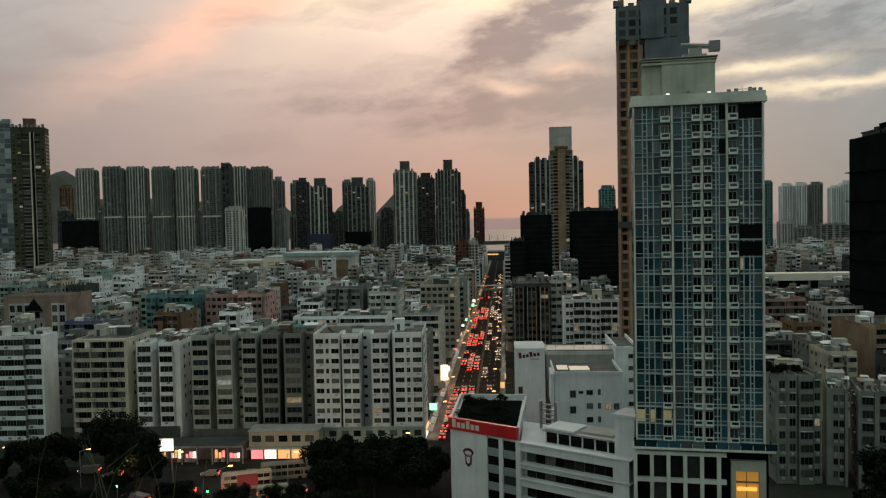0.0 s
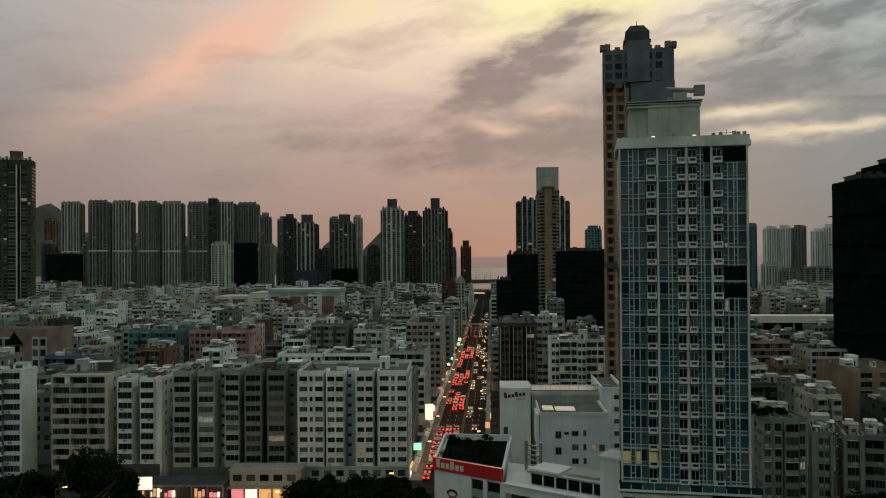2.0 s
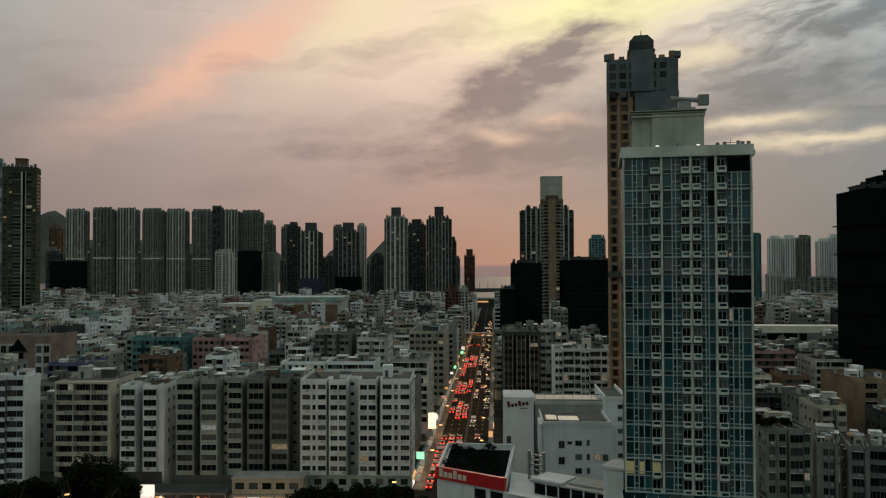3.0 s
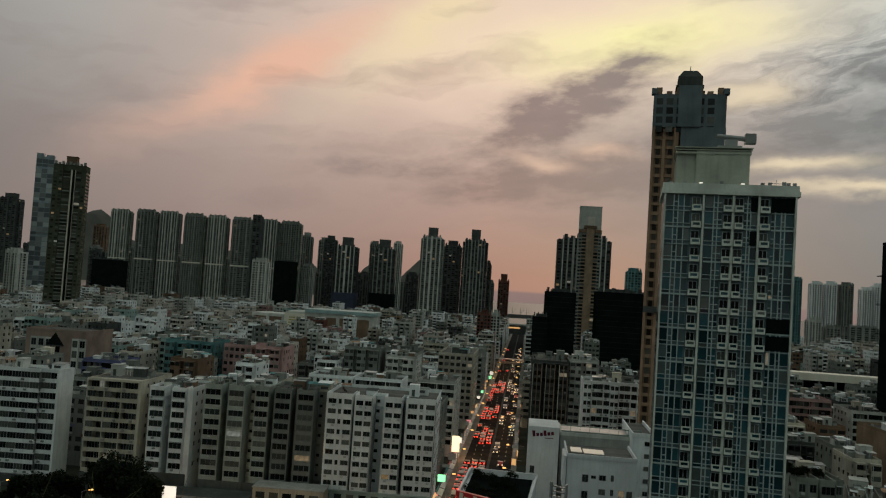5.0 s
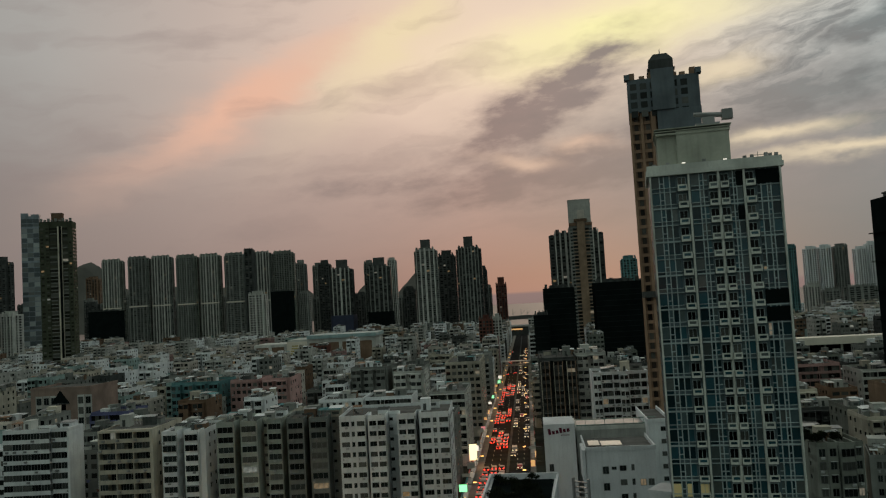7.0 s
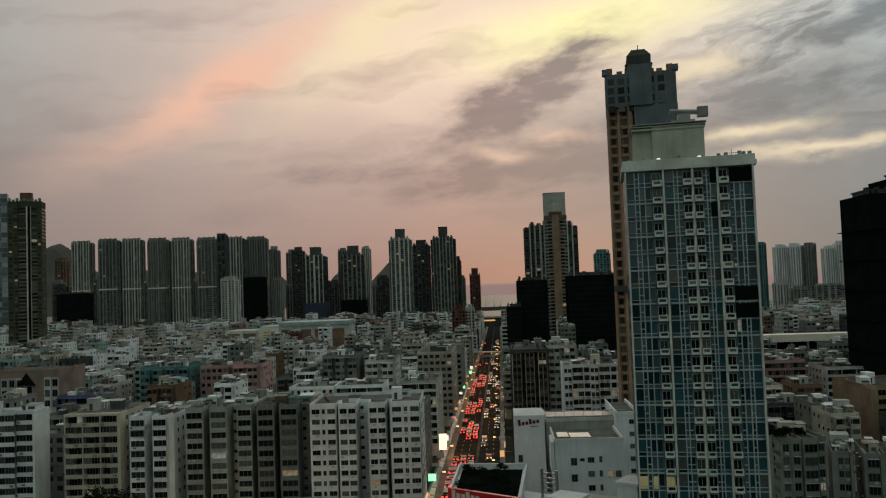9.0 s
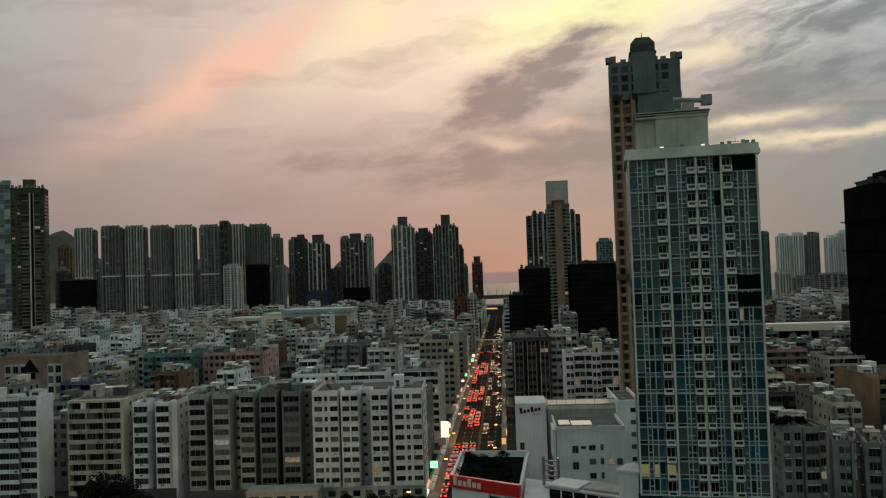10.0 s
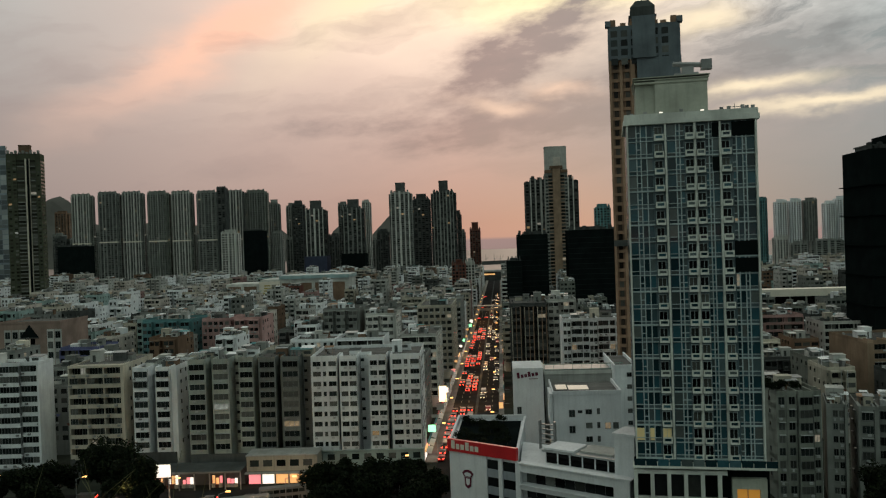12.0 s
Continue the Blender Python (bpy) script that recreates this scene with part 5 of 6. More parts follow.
# the white towers far right carry the haze's paleness in their tint
for x, y, w, h, tint in ((-167, 1420, 18, 133, "grey"), (-126, 1420, 16, 135, "pale grey"), (195, 950, 19, 97, "teal"), (322, 800, 12, 93, "teal"), (309, 790, 8, 108, "grey"), (534, 1250, 18, 106, "white"), (556, 1250, 19, 107, "white"),
                         (580, 1250, 21, 107, "grey"), (634, 1300, 18, 103, "white"), (653, 1300, 19, 110, "white"), (427, 1000, 17, 53, "pale grey"), (494, 1100, 23, 44, "grey"),
                         (557, 1150, 46, 45, "grey"), (693, 1300, 27, 103, "pale grey"), (701, 1250, 26, 110, "pale grey"), (736, 1250, 26, 96, "grey"), (-745, 1600, 29, 142, "brown"), (-220, 1100, 13, 81, "grey")):
    highrise(x, y, w, 18, h, tint, bays=4, cap=(0.5, 0.03))
highrise(-263, 1150, 27, 20, 86, "dark grey", net=1.003, cap=(0.8, 0.01), label=NETLABEL)
highrise(-520, 1150, 42, 20, 72, "dark grey", net=1.003, cap=(0.8, 0.01), label=NETLABEL)
r = random.Random(31)
for k in range(26):
    x = -800 + k * 29 + r.uniform(-6, 6)
    highrise(x, 1440 + r.uniform(0, 140), r.uniform(22, 32), 18, r.uniform(62, 108) if x < -330 else r.uniform(48, 80), r.choice(("grey", "dark grey", "pale grey", "grey")), bays=4, cap=(0.4, 0.04))
highrise(17, 720, 12, 16, 42, "red-brown", wings=1.0, bays=4, cap=(0.4, 0.08))
highrise(30, 800, 9, 16, 41, "pale grey", wings=1.0, bays=3, cap=(0.4, 0.08))
for x, y, w, d, h in ((178.5, 318, 14, 24, 94.0), (194.6, 312, 18, 34, 101.0)):
    b = highrise(x, y, w, d, h, "dark grey", wings=1.0, net=1.003, cap=(0.8, 0.02), label=NETLABEL)
    for k in range(int(h / 12)):
        part("catch_fan", Shape().box(-w / 2 - 2.0, w / 2 + 2.0, -3.0, d + 1.5, 8 + k * 12, 8.4 + k * 12), NETSHADE, b)

# ---- named blocks in the middle distance ----
HALLBROWN = surface("pinkish_brown_render", (0.30, 0.225, 0.19), grime=0.4, vary=0.0)
g = plain_block("gabled_hall", -168, 330, 26, 22, 0, 35.5, HALLBROWN, "brown school-like block with a dark gable over tall windows", windows=[(-10.5 + 3.2 * i + (8.5 if i > 2 else 0), 21 + 4.2 * k, 2.2, 2.8) for i in range(5) for k in range(3)])
for px in (-10.9, -7.7, -4.5, 7.3, 10.5):
    part("window_surround", Shape().box(px, px + 3.0, -0.016, 0.02, 12, 33), PALE, g, "pale window surround")
part("gable", Shape().prism([(-3.8, -0.4), (3.8, -0.4), (3.8, 0.1), (-3.8, 0.1)], 29.5, 29.9), DARKGREY, g)
gs = Shape()
gs.quad((-3.8, -0.4, 29.9), (3.8, -0.4, 29.9), (0, -0.4, 35.0))
gs.quad((-3.8, 0.05, 29.9), (0, 0.05, 35.0), (3.8, 0.05, 29.9))
gs.quad((3.8, -0.4, 29.9), (3.8, 0.05, 29.9), (0, 0.05, 35.0), (0, -0.4, 35.0))
gs.quad((0, -0.4, 35.0), (0, 0.05, 35.0), (-3.8, 0.05, 29.9), (-3.8, -0.4, 29.9))
part("gable_front", gs, NETSHADE, g, "dark triangular gable")
for sx in (-2.1, 0.3):
    part("tall_window", Shape().pane(sx, sx + 1.9, -0.05, 12, 29.4), GLASSDARK, g)
tenement(-137, 305, 15, 16, 8, "blue", "ribbon", side=1, seed=3)
tenement(-117, 345, 22, 18, 10, "teal", "bays", side=1, seed=5, label="teal apartment block with bay windows and white flank")
tenement(-95.5, 342, 12, 18, 10, "pink", "grid", side=1, seed=6)
tenement(-82, 342, 12, 18, 10, "pink", "bays", side=1, seed=7, accent="white")
tenement(-69, 298, 12, 16, 7, "cream", "grid", seed=8)
tenement(-49, 305, 17, 16, 8, "white", "grid", seed=9)
tenement(-31, 305, 18, 16, 8, "white", "ribbon", seed=10)
tenement(-12, 262, 11, 30, 7, "grey", "bays", side=1, seed=11)
tenement(-9, 310, 14, 30, 8, "pale grey", "ribbon", side=1, seed=12)
tenement(-3.0, 372, 16, 40, 10, "cream", "grid", side=1, seed=13, label="tall cream corner block lining the lit street")
tenement(-28, 372, 15, 20, 10, "grey", "bays", seed=14)
tenement(-46, 372, 17, 20, 10, "grey", "bays", seed=15)
tenement(3.0, 440, 16, 40, 9, "grey", "grid", side=1, seed=16)
walkup(56.5, 300, [(-11.3, -8.3, "bay2", 0.0), (-8.3, -1.6, "deck", 0.5), (-1.6, 1.6, "bay2", 0.0), (1.6, 8.3, "deck", 0.5), (8.3, 11.3, "bay2", 0.0)], 16, 9, "white", "white block with recessed green-grey balconies", fh=2.95, ground=5.6, turn=GRID, seed=17, clutter=0.7)
rb = tenement(36, 330, 15, 40, 11, "dark grey", "bays", side=-1, seed=18, label="dark brown ribbed block along the lit street")
for i in range(9):
    part("rib", Shape().box(-7.2 + i * 1.75, -6.95 + i * 1.75, -2.1, -1.72, 3, 35.5), TAN if i % 3 else CREAM, rb, "pale vertical rib")
tenement(51.5, 346, 13, 20, 11, "pale grey", "bays", side=-1, seed=19)
tenement(96, 345, 24, 20, 9, "pale grey", "ribbon", side=-1, seed=20)
walkup(83.2, 188, [(-5.3, -2.9, "bay4", 0.3), (-2.9, -0.5, "bay4", 0.3), (-0.5, 2.9, "bay1", -0.5), (2.9, 5.0, "bay4", 0.3)], 18, 8, "stained grey", "weathered grey block with a planted roof", fh=3.0, ground=0.9, turn=-3, flank=-1, seed=21, clutter=1.8, shops=False, belt=False)
walkup(91.0, 186.5, [(-2.2, -1.0, "wall", 0.0), (-1.0, 1.7, "bay2", 0.2), (1.7, 2.3, "wall", -0.3)], 13, 7, "grey", "dark narrow block with arched screens", fh=3.0, ground=0.9, shops=False, turn=-22, seed=22, clutter=1.4)
walkup(98.4, 182, [(-4.2, -3.7, "wall", -0.3), (-3.7, -0.9, "bay1", 0.0), (-0.9, 0.0, "wall", -0.2), (0.0, 4.6, "deck", 1.0)], 15, 7, "grey", "grey weathered block with dark recessed balconies", fh=3.0, ground=0.9, shops=False, turn=-20, flank=-1, seed=23, clutter=1.5)
walkup(108.5, 178, [(-4.5, -1.2, "bay2", 0.0), (-1.2, 0.2, "slot", 3.2), (0.2, 4.4, "bay1", 0.0)], 15, 6, "stained grey", "grey weathered block with stained bays", fh=3.0, ground=4.0, turn=-18, flank=-1, seed=24, clutter=1.2)
tenement(142, 335, 17, 18, 8, "pink", "ribbon", side=-1, seed=24, label="pinkish block with curving balconies")
tenement(166, 330, 18, 20, 7, "pale grey", "ribbon", side=-1, seed=25)
walkup(150, 264, [(-10.5, -8.5, "wall", 0.0), (-8.5, -4.0, "bay1", 0.0), (-4.0, -2.0, "wall", 0.0), (-2.0, 2.5, "bay1", 0.0), (2.5, 10, "wall", 0.0)], 26, 7, "tan", "tan block with a blank flank and caged windows", fh=3.0, ground=4.4, seed=26, clutter=0.8)
tenement(120, 280, 18, 16, 5, "dark grey", "bays", side=-1, seed=27, clutter=3.0)
tenement(98, 250, 18, 16, 4, "dark grey", "bays", side=-1, seed=28, clutter=3.0)


def market_hall():
    """The long hall with a blue-green eave, brown panels and a white hoarding."""
    b = thing("market_hall", pose(-131, 700, 0, 0, 0, GRID), "long pale hall with brown panels, hoarding and blue-green roof", "hall")
    RESERVED.append((-195, -70, 690, 740))
    part("body", Shape().box(-25, 52, 0.6, 36, 0, 34.5), PALE, b)
    part("west_body", Shape().box(-56, -25, 1.5, 36, 0, 31.5), PALE, b)
    part("roof", Shape().box(-8, 53, -0.8, 37, 34.5, 37.5), ROOFTEAL, b, "blue-green metal roof")
    for i in range(4):
        part("panel", Shape().box(-6 + i * 14.5, 5.5 + i * 14.5, 0.3, 0.7, 8, 31), BROWN, b)
    for i in range(2):
        part("panel", Shape().box(-54 + i * 14, -43 + i * 14, 1.2, 1.6, 6, 29), BROWN, b)
    part("hoarding", Shape().box(-26, -8, -0.6, 0.4, 16, 33), LETTER, b, "white advertising hoarding with yellow shapes")
    for i in range(5):
        part("hoarding_bar", Shape().box(-23 + i * 0.4, -12 - i, -0.68, -0.6, 20 + i * 2.2, 21 + i * 2.2), MUSTARD, b)


ROOFTEAL = surface("blue_green_roof", (0.30, 0.43, 0.44), rough=0.5, grime=0.2, vary=0.0)
MUSTARD = surface("mustard_paint", (0.45, 0.36, 0.08), grime=0.2, vary=0.0)
market_hall()
tenement(-118, 640, 14, 12, 9, "red-brown", "grid", seed=40, fh=3.0)


def viaduct():
    """The white-roofed railway line across the plain."""
    b = thing("railway_viaduct", pose(235, 520, 0, 0, 0, GRID - 2), "raised railway line with a long white canopy roof", "viaduct")
    RESERVED.append((120, 420, 505, 545))
    part("canopy", Shape().box(-110, 130, -1.0, 12, 20.0, 24.6), LETTER, b, "white canopy roof")
    part("deck", Shape().box(-110, 130, 0.8, 13, 11, 13.5), CONCRETE, b)
    part("rear_screen", Shape().box(-110, 130, 9, 9.4, 13.5, 21.5), GLASSDARK, b)
    for i in range(25):
        part("column", Shape().box(-109 + i * 10, -108 + i * 10, 1, 2.2, 0, 21.5), CONCRETE, b)
    for i in range(9):
        part("platform_lamp", Shape().box(-60 + i * 17, -57.5 + i * 17, 3, 3.3, 20.6, 21.0), SHOPWHITE if i % 3 == 0 else SHOP, b, "lit platform lamp")


viaduct()

# ---- the rest of the old town, block by block on its grid ----
def free(x, y, w, d):
    return not any(x - w / 2 < b1 and x + w / 2 > b0 and y < b3 and y + d > b2 for b0, b1, b2, b3 in RESERVED)


def town(y0, y1, left):
    r = random.Random(int(y0) + (5 if left else 9))
    y = y0
    while y < y1:
        far = y / 500
        dep = r.uniform(14, 18) * max(1, 0.75 * far)
        mid = street_x(y)
        x = mid - 12 if left else mid + 12
        end = -0.62 * y if left else 0.62 * y
        while (x > end) if left else (x < end):
            w = r.uniform(7.5, 14) * max(1, 0.65 * far)
            c = x - w / 2 if left else x + w / 2
            yy = y + r.uniform(-2, 2)
            x += -(w + (r.choice((0.3, 0.3, 0.6, 5)))) if left else (w + r.choice((0.3, 0.3, 0.6, 5)))
            nf = r.choice((4, 5, 6, 6, 7, 7, 8, 8, 9, 10))
            if not left and y < 520:
                nf = min(nf, 6)
            tint = r.choices(("white", "warm white", "pale grey", "mint", "grey", "cream", "dark grey", "pink", "teal", "tan", "brown"), (20, 14, 20, 7, 16, 14, 6, 4, 2, 2, 4))[0]
            # aerial haze put into the colour: many far blocks turn white or pale
            if y > 470 and r.random() < 0.45:
                tint = r.choice(("white", "warm white", "white", "pale grey"))
            if not left and y < 560:
                tint = r.choice(("grey", "stained grey", "grey", "brown", "stained grey", "dark grey", "dark grey", "cream"))
            if free(c, yy, w, dep):
                tenement(c, yy, w, dep, nf, tint, r.choice(("grid", "bays", "ribbon", "bays", "bays")), side=1 if c < street_x(y) else -1, seed=r.randint(0, 9999), clutter=1.3, reserve=True, joined=y > 360)
        y += dep + r.choice((3, 10, 4)) * max(1, 0.9 * far)


RESERVED.append((20, 80, 222, 332))
town(256, 1120, True)
town(240, 1000, False)


far_v, far_f, far_mats, far_slot = [], [], [], []
for fm, fv, ff in FAR.values():
    k = len(far_v)
    far_v += fv
    far_f += [tuple(i + k for i in q) for q in ff]
    far_slot += [len(far_mats)] * len(ff)
    far_mats.append(fm)
me = bpy.data.meshes.new("far_town")
me.from_pydata(far_v, [], far_f)
for fm in far_mats:
    me.materials.append(fm)
me.polygons.foreach_set("material_index", far_slot)
me.update()
tagged(new("far_town", me), "dense far quarter of weathered low apartment blocks", "buildings", kind="stuff")

# ---- streets ----
def strip(name, y0, y1, off0, off1, z0, z1, material, label, category):
    s = Shape()
    s.prism([(street_x(y0) + off0, y0), (street_x(y0) + off1, y0), (street_x(y1) + off1, y1), (street_x(y1) + off0, y1)], z0, z1)
    return solo(name, s, material, Matrix(), label, category, kind="structure")


strip("road", 150, 1250, -8.0, 9.5, -0.2, 0.02, ASPHALT, "wide dark asphalt street running away to the harbour", "road")
strip("pavement", 232, 1250, -11.5, -8.0, -0.2, 0.17, PAVING, "paved footway with raised kerb", "pavement")
strip("pavement", 205, 1250, 9.5, 11.5, -0.2, 0.17, PAVING, "paved footway with raised kerb", "pavement")
strip("median", 250, 1200, 0.6, 1.6, 0.0, 0.2, DARKGREY, "low concrete median", "median")
solo("road", Shape().box(-135, 60, 183, 213, -0.2, 0.03), ASPHALT, pose(0, 0, 0, 0, 0, 0), "broad junction road below the hill", "road", kind="structure")
LINE = surface("road_paint", (0.55, 0.52, 0.42), grime=0.5, vary=0.0)
for k in range(60):
    y = 235 + k * 9
    for off in (-5.2, -2.3, 4.4, 7.0):
        if k % 6:
            solo("lane_mark", Shape().box(-0.08, 0.08, 0, 3.0, 0.022, 0.028), LINE, pose(street_x(y) + off, y, 0, 0, 0, GRID), "worn white lane mark", "road mark", "lane marks", kind="structure")


def car_shapes(l, w, h, van):
    body = Shape()
    prof = [(0, 0.35), (l, 0.35), (l, h * 0.62), (l * 0.78, h * 0.66), (l * 0.62, h), (l * 0.18, h), (l * 0.04, h * 0.66), (0, h * 0.6)]
    if van:
        prof = [(0, 0.35), (l, 0.35), (l, h * 0.55), (l * 0.93, h * 0.66), (l * 0.86, h), (0.05, h), (0, h * 0.9)]
    k = len(body.v)
    n = len(prof)
    for x in (-w / 2, w / 2):
        body.v += [(x, a, z) for a, z in prof]
    body.f += [tuple(range(k + n - 1, k - 1, -1)), tuple(range(k + n, k + 2 * n))]
    body.f += [(k + i, k + (i + 1) % n, k + n + (i + 1) % n, k + n + i) for i in range(n)]
    return body


CAR_PAINT = [surface(f"car_paint_{c}", col, rough=0.3, spread=0.05, grime=0.1, vary=0.1) for c, col in (("white", (0.20, 0.20, 0.20)), ("black", (0.02, 0.02, 0.022)), ("silver", (0.10, 0.105, 0.11)), ("red", (0.35, 0.02, 0.02)))]
CAR_WORD = ("white", "black", "silver", "red")


def make_car(k, van=False):
    l, w, h = (5.2, 1.95, 2.1) if van else (4.5, 1.8, 1.48)
    c = thing("van" if van else "car", pose(0, 0, -30), f"{CAR_WORD[k]} {'van' if van else 'car'} in slow evening traffic with its lamps lit", "van" if van else "car", "evening traffic")
    part("body", car_shapes(l, w, h, van), CAR_PAINT[k], c)
    part("rear_window", Shape().quad((-w * 0.4, l * 0.03 - 0.03 if not van else -0.02, h * 0.68), (w * 0.4, l * 0.03 - 0.03 if not van else -0.02, h * 0.68), (w * 0.36, l * 0.16 - 0.03 if not van else 0.02, h * 0.94), (-w * 0.36, l * 0.16 - 0.03 if not van else 0.02, h * 0.94)), GLASSDARK, c)
    wh = Shape().tube((-0.1, 0, 0), (0.1, 0, 0), 0.33, 0.33, 12).mesh("wheel")
    for sx in (-1, 1):
        for y in (l * 0.19, l * 0.8):
            part("wheel", wh, RUBBER, c, at=(sx * (w / 2 - 0.08), y, 0.35))
        part("tail_lamp", Shape().box(sx * w * 0.36 - 0.24, sx * w * 0.36 + 0.24, -0.06, 0.1, h * 0.5, h * 0.5 + 0.34), LAMP_RED, c, "glowing red tail lamp")
        part("head_lamp", Shape().box(sx * w * 0.36 - 0.2, sx * w * 0.36 + 0.2, l - 0.1, l + 0.06, h * 0.42, h * 0.42 + 0.26), LAMP_WHITE, c, "glowing warm head lamp")
    return c


CARS = [make_car(0), make_car(1), make_car(2), make_car(3), make_car(0, True)]
r = random.Random(11)
first = {}


def drop(proto, m):
    """The first use moves the built car itself; later ones copy it."""
    if proto not in first:
        first[proto] = True
        CARS[proto].matrix_basis = m
    else:
        copy_thing(CARS[proto], m)


for lane, away in ((-6.6, True), (-3.7, True), (-0.9, True), (3.0, False), (5.8, False), (8.2, False)):
    y = 228 + r.uniform(0, 8)
    while y < 900:
        thick = (236 < y < 300) or (330 < y < 372) or (400 < y < 450) or (500 < y < 560)
        if r.random() < (0.80 if thick and away else 0.22 if not away and y > 290 else 0.12):
            x = street_x(y) + lane + r.uniform(-0.25, 0.25)
            drop(r.randint(0, 4), pose(x, y, 0.02, 0, 0, GRID if away else 180 + GRID))
        y += r.uniform(6.2, 8.5) if thick else r.uniform(8, 15)
for k in range(9):
    y = 232 + k * 6.4
    drop(r.randint(0, 4), pose(street_x(y) - 7.0 - 0.02 * k, y, 0.02, 0, 0, GRID))


def bus(x, y, turn, upper, label, colour, stripe):
    l, w, h = (11.5, 2.5, 4.4) if upper else (7.0, 2.1, 2.8)
    b = thing("double_decker_bus" if upper else "minibus", pose(x, y, 0.03, 0, 0, turn), label, "bus", "buses by the stand")
    s = Shape().prism([(0, 0), (l, 0), (l, w), (0, w)], 0.35, h - 0.2).prism([(0.1, 0.1), (l - 0.1, 0.1), (l - 0.1, w - 0.1), (0.1, w - 0.1)], h - 0.2, h, 0.97)
    part("body", s, colour, b)
    part("stripe", Shape().box(-0.02, l + 0.02, -0.02, w + 0.02, h * 0.44, h * 0.52), stripe, b)
    if upper and stripe is SIGNRED:
        part("side_panel", Shape().box(l * 0.3, l * 0.72, -0.04, 0.0, 1.2, h - 0.3), MAROON, b, "printed dark red side panel")
    for lv in ((1.35, 0.95), (3.05, 0.85)) if upper else ((1.35, 0.85),):
        for i in range(7):
            x0 = 0.4 + i * (l - 0.8) / 7
            part("window", Shape().box(x0 + 0.06, x0 + (l - 0.8) / 7 - 0.06, -0.03, 0.01, lv[0], lv[0] + lv[1]), GLASS1, b)
    wh = Shape().tube((0, -0.05, 0), (0, 0.25, 0), 0.48, 0.48, 14).mesh("wheel")
    for px in (l * 0.18, l * 0.82):
        part("wheel", wh, RUBBER, b, at=(px, 0, 0.48))
        part("wheel", wh, RUBBER, b, at=(px, w - 0.2, 0.48))
    for py in (0.4, w - 0.4):
        part("tail_lamp", Shape().box(-0.06, 0.02, py - 0.12, py + 0.12, 0.9, 1.2), LAMP_RED, b)
        part("head_lamp", Shape().box(l - 0.02, l + 0.06, py - 0.14, py + 0.14, 0.8, 1.05), LAMP_WHITE, b)


bus(-53.5, 189.5, 14, True, "pale double-decker bus with large printed side panel", CAR_PAINT[0], SIGNRED)
bus(-46, 197, 12, True, "white coach-like bus waiting at the stand", CAR_PAINT[0], METAL)
bus(-44, 184.5, 16, False, "cream minibus with lit interior", CREAM, FRAMEGREEN)
bus(-41.0, 181.0, 16, False, "cream minibus behind another", CREAM, FRAMEGREEN)
bus(-36, 199, 10, False, "white van-like minibus on the junction", CAR_PAINT[0], METAL)
for x, y, a, k in ((-66, 184, 60, 1), (-63.5, 186, 62, 3), (-75, 182, 80, 0), (-79, 183, 80, 2), (-72, 187, 78, 1), (-58, 203, 95, 0), (-100, 200, 90, 0), (-105, 204, 92, 2), (-30, 205, 95, 3), (-22, 208, 95, 0), (-86, 186, 80, 1), (-93, 190, 85, 3), (-69, 183, 60, 4), (-71, 181.5, 60, 3), (-60, 190, 100, 2), (-48, 203, 95, 1), (-83, 204, 95, 0), (-90, 207, 95, 4), (-56, 183.5, 200, 3), (-34, 188, 15, 2)):
    drop(k, pose(x, y, 0.03, 0, 0, a))


# ---- street furniture and shop lights ----
def street_lamp(x, y, arm, lit=True, first_of=[]):
    if first_of:
        return copy_thing(first_of[0], pose(x, y, 0, 0, 0, 0 if arm > 0 else 180))
    b = thing("street_lamp", pose(x, y, 0, 0, 0, 0 if arm > 0 else 180), "grey street lamp with one arm and a glowing orange head", "street lamp", "street lamps")
    part("pole", Shape().tube((0, 0, 0), (0, 0, 9.0), 0.12, 0.07, 8), METAL, b)
    part("arm", Shape().tube((0, 0, 8.9), (1.9, 0, 9.5), 0.06, 0.05, 6), METAL, b)
    part("lamp_head", Shape().prism([(1.6, -0.2), (2.6, -0.2), (2.6, 0.2), (1.6, 0.2)], 9.36, 9.62), LAMP_ORANGE, b, "glowing sodium lamp head")
    first_of.append(b)
    return b


for k in range(15):
    y = 240 + k * 38
    street_lamp(street_x(y) - 8.6, y, 1)
    street_lamp(street_x(y + 13) + 10.0, y + 13, -1)
for x, y in ((-66, 192), (-38, 190), (-90, 196), (-112, 199), (-12, 205), (-51, 180)):
    street_lamp(x, y, 1)
for k in range(15):
    y = 218 + k * 27 + k * k * 0.8
    l = new("street_light", bpy.data.lights.new("street_light", "SPOT"))
    l.data.energy, l.data.color, l.data.shadow_soft_size = 5200 + 11 * (y - 200), (1.0, 0.42, 0.12), 0.4
    l.data.spot_size, l.data.spot_blend = radians(140), 0.8
    l.location = (street_x(y) + (-4 if k % 2 else 3), y, 8.8)
for x, y, p, c in ((-62, 196, 900, (1.0, 0.60, 0.28)), (-47, 184, 5000, (1.0, 0.60, 0.28)), (-3, 205, 600, (1.0, 0.6, 0.25)), (-75, 188, 500, (1.0, 0.65, 0.35))):
    l = new("street_light", bpy.data.lights.new("street_light", "POINT"))
    l.data.energy, l.data.color, l.data.shadow_soft_size = p, c, 0.4
    l.location = (x, y, 8.6)

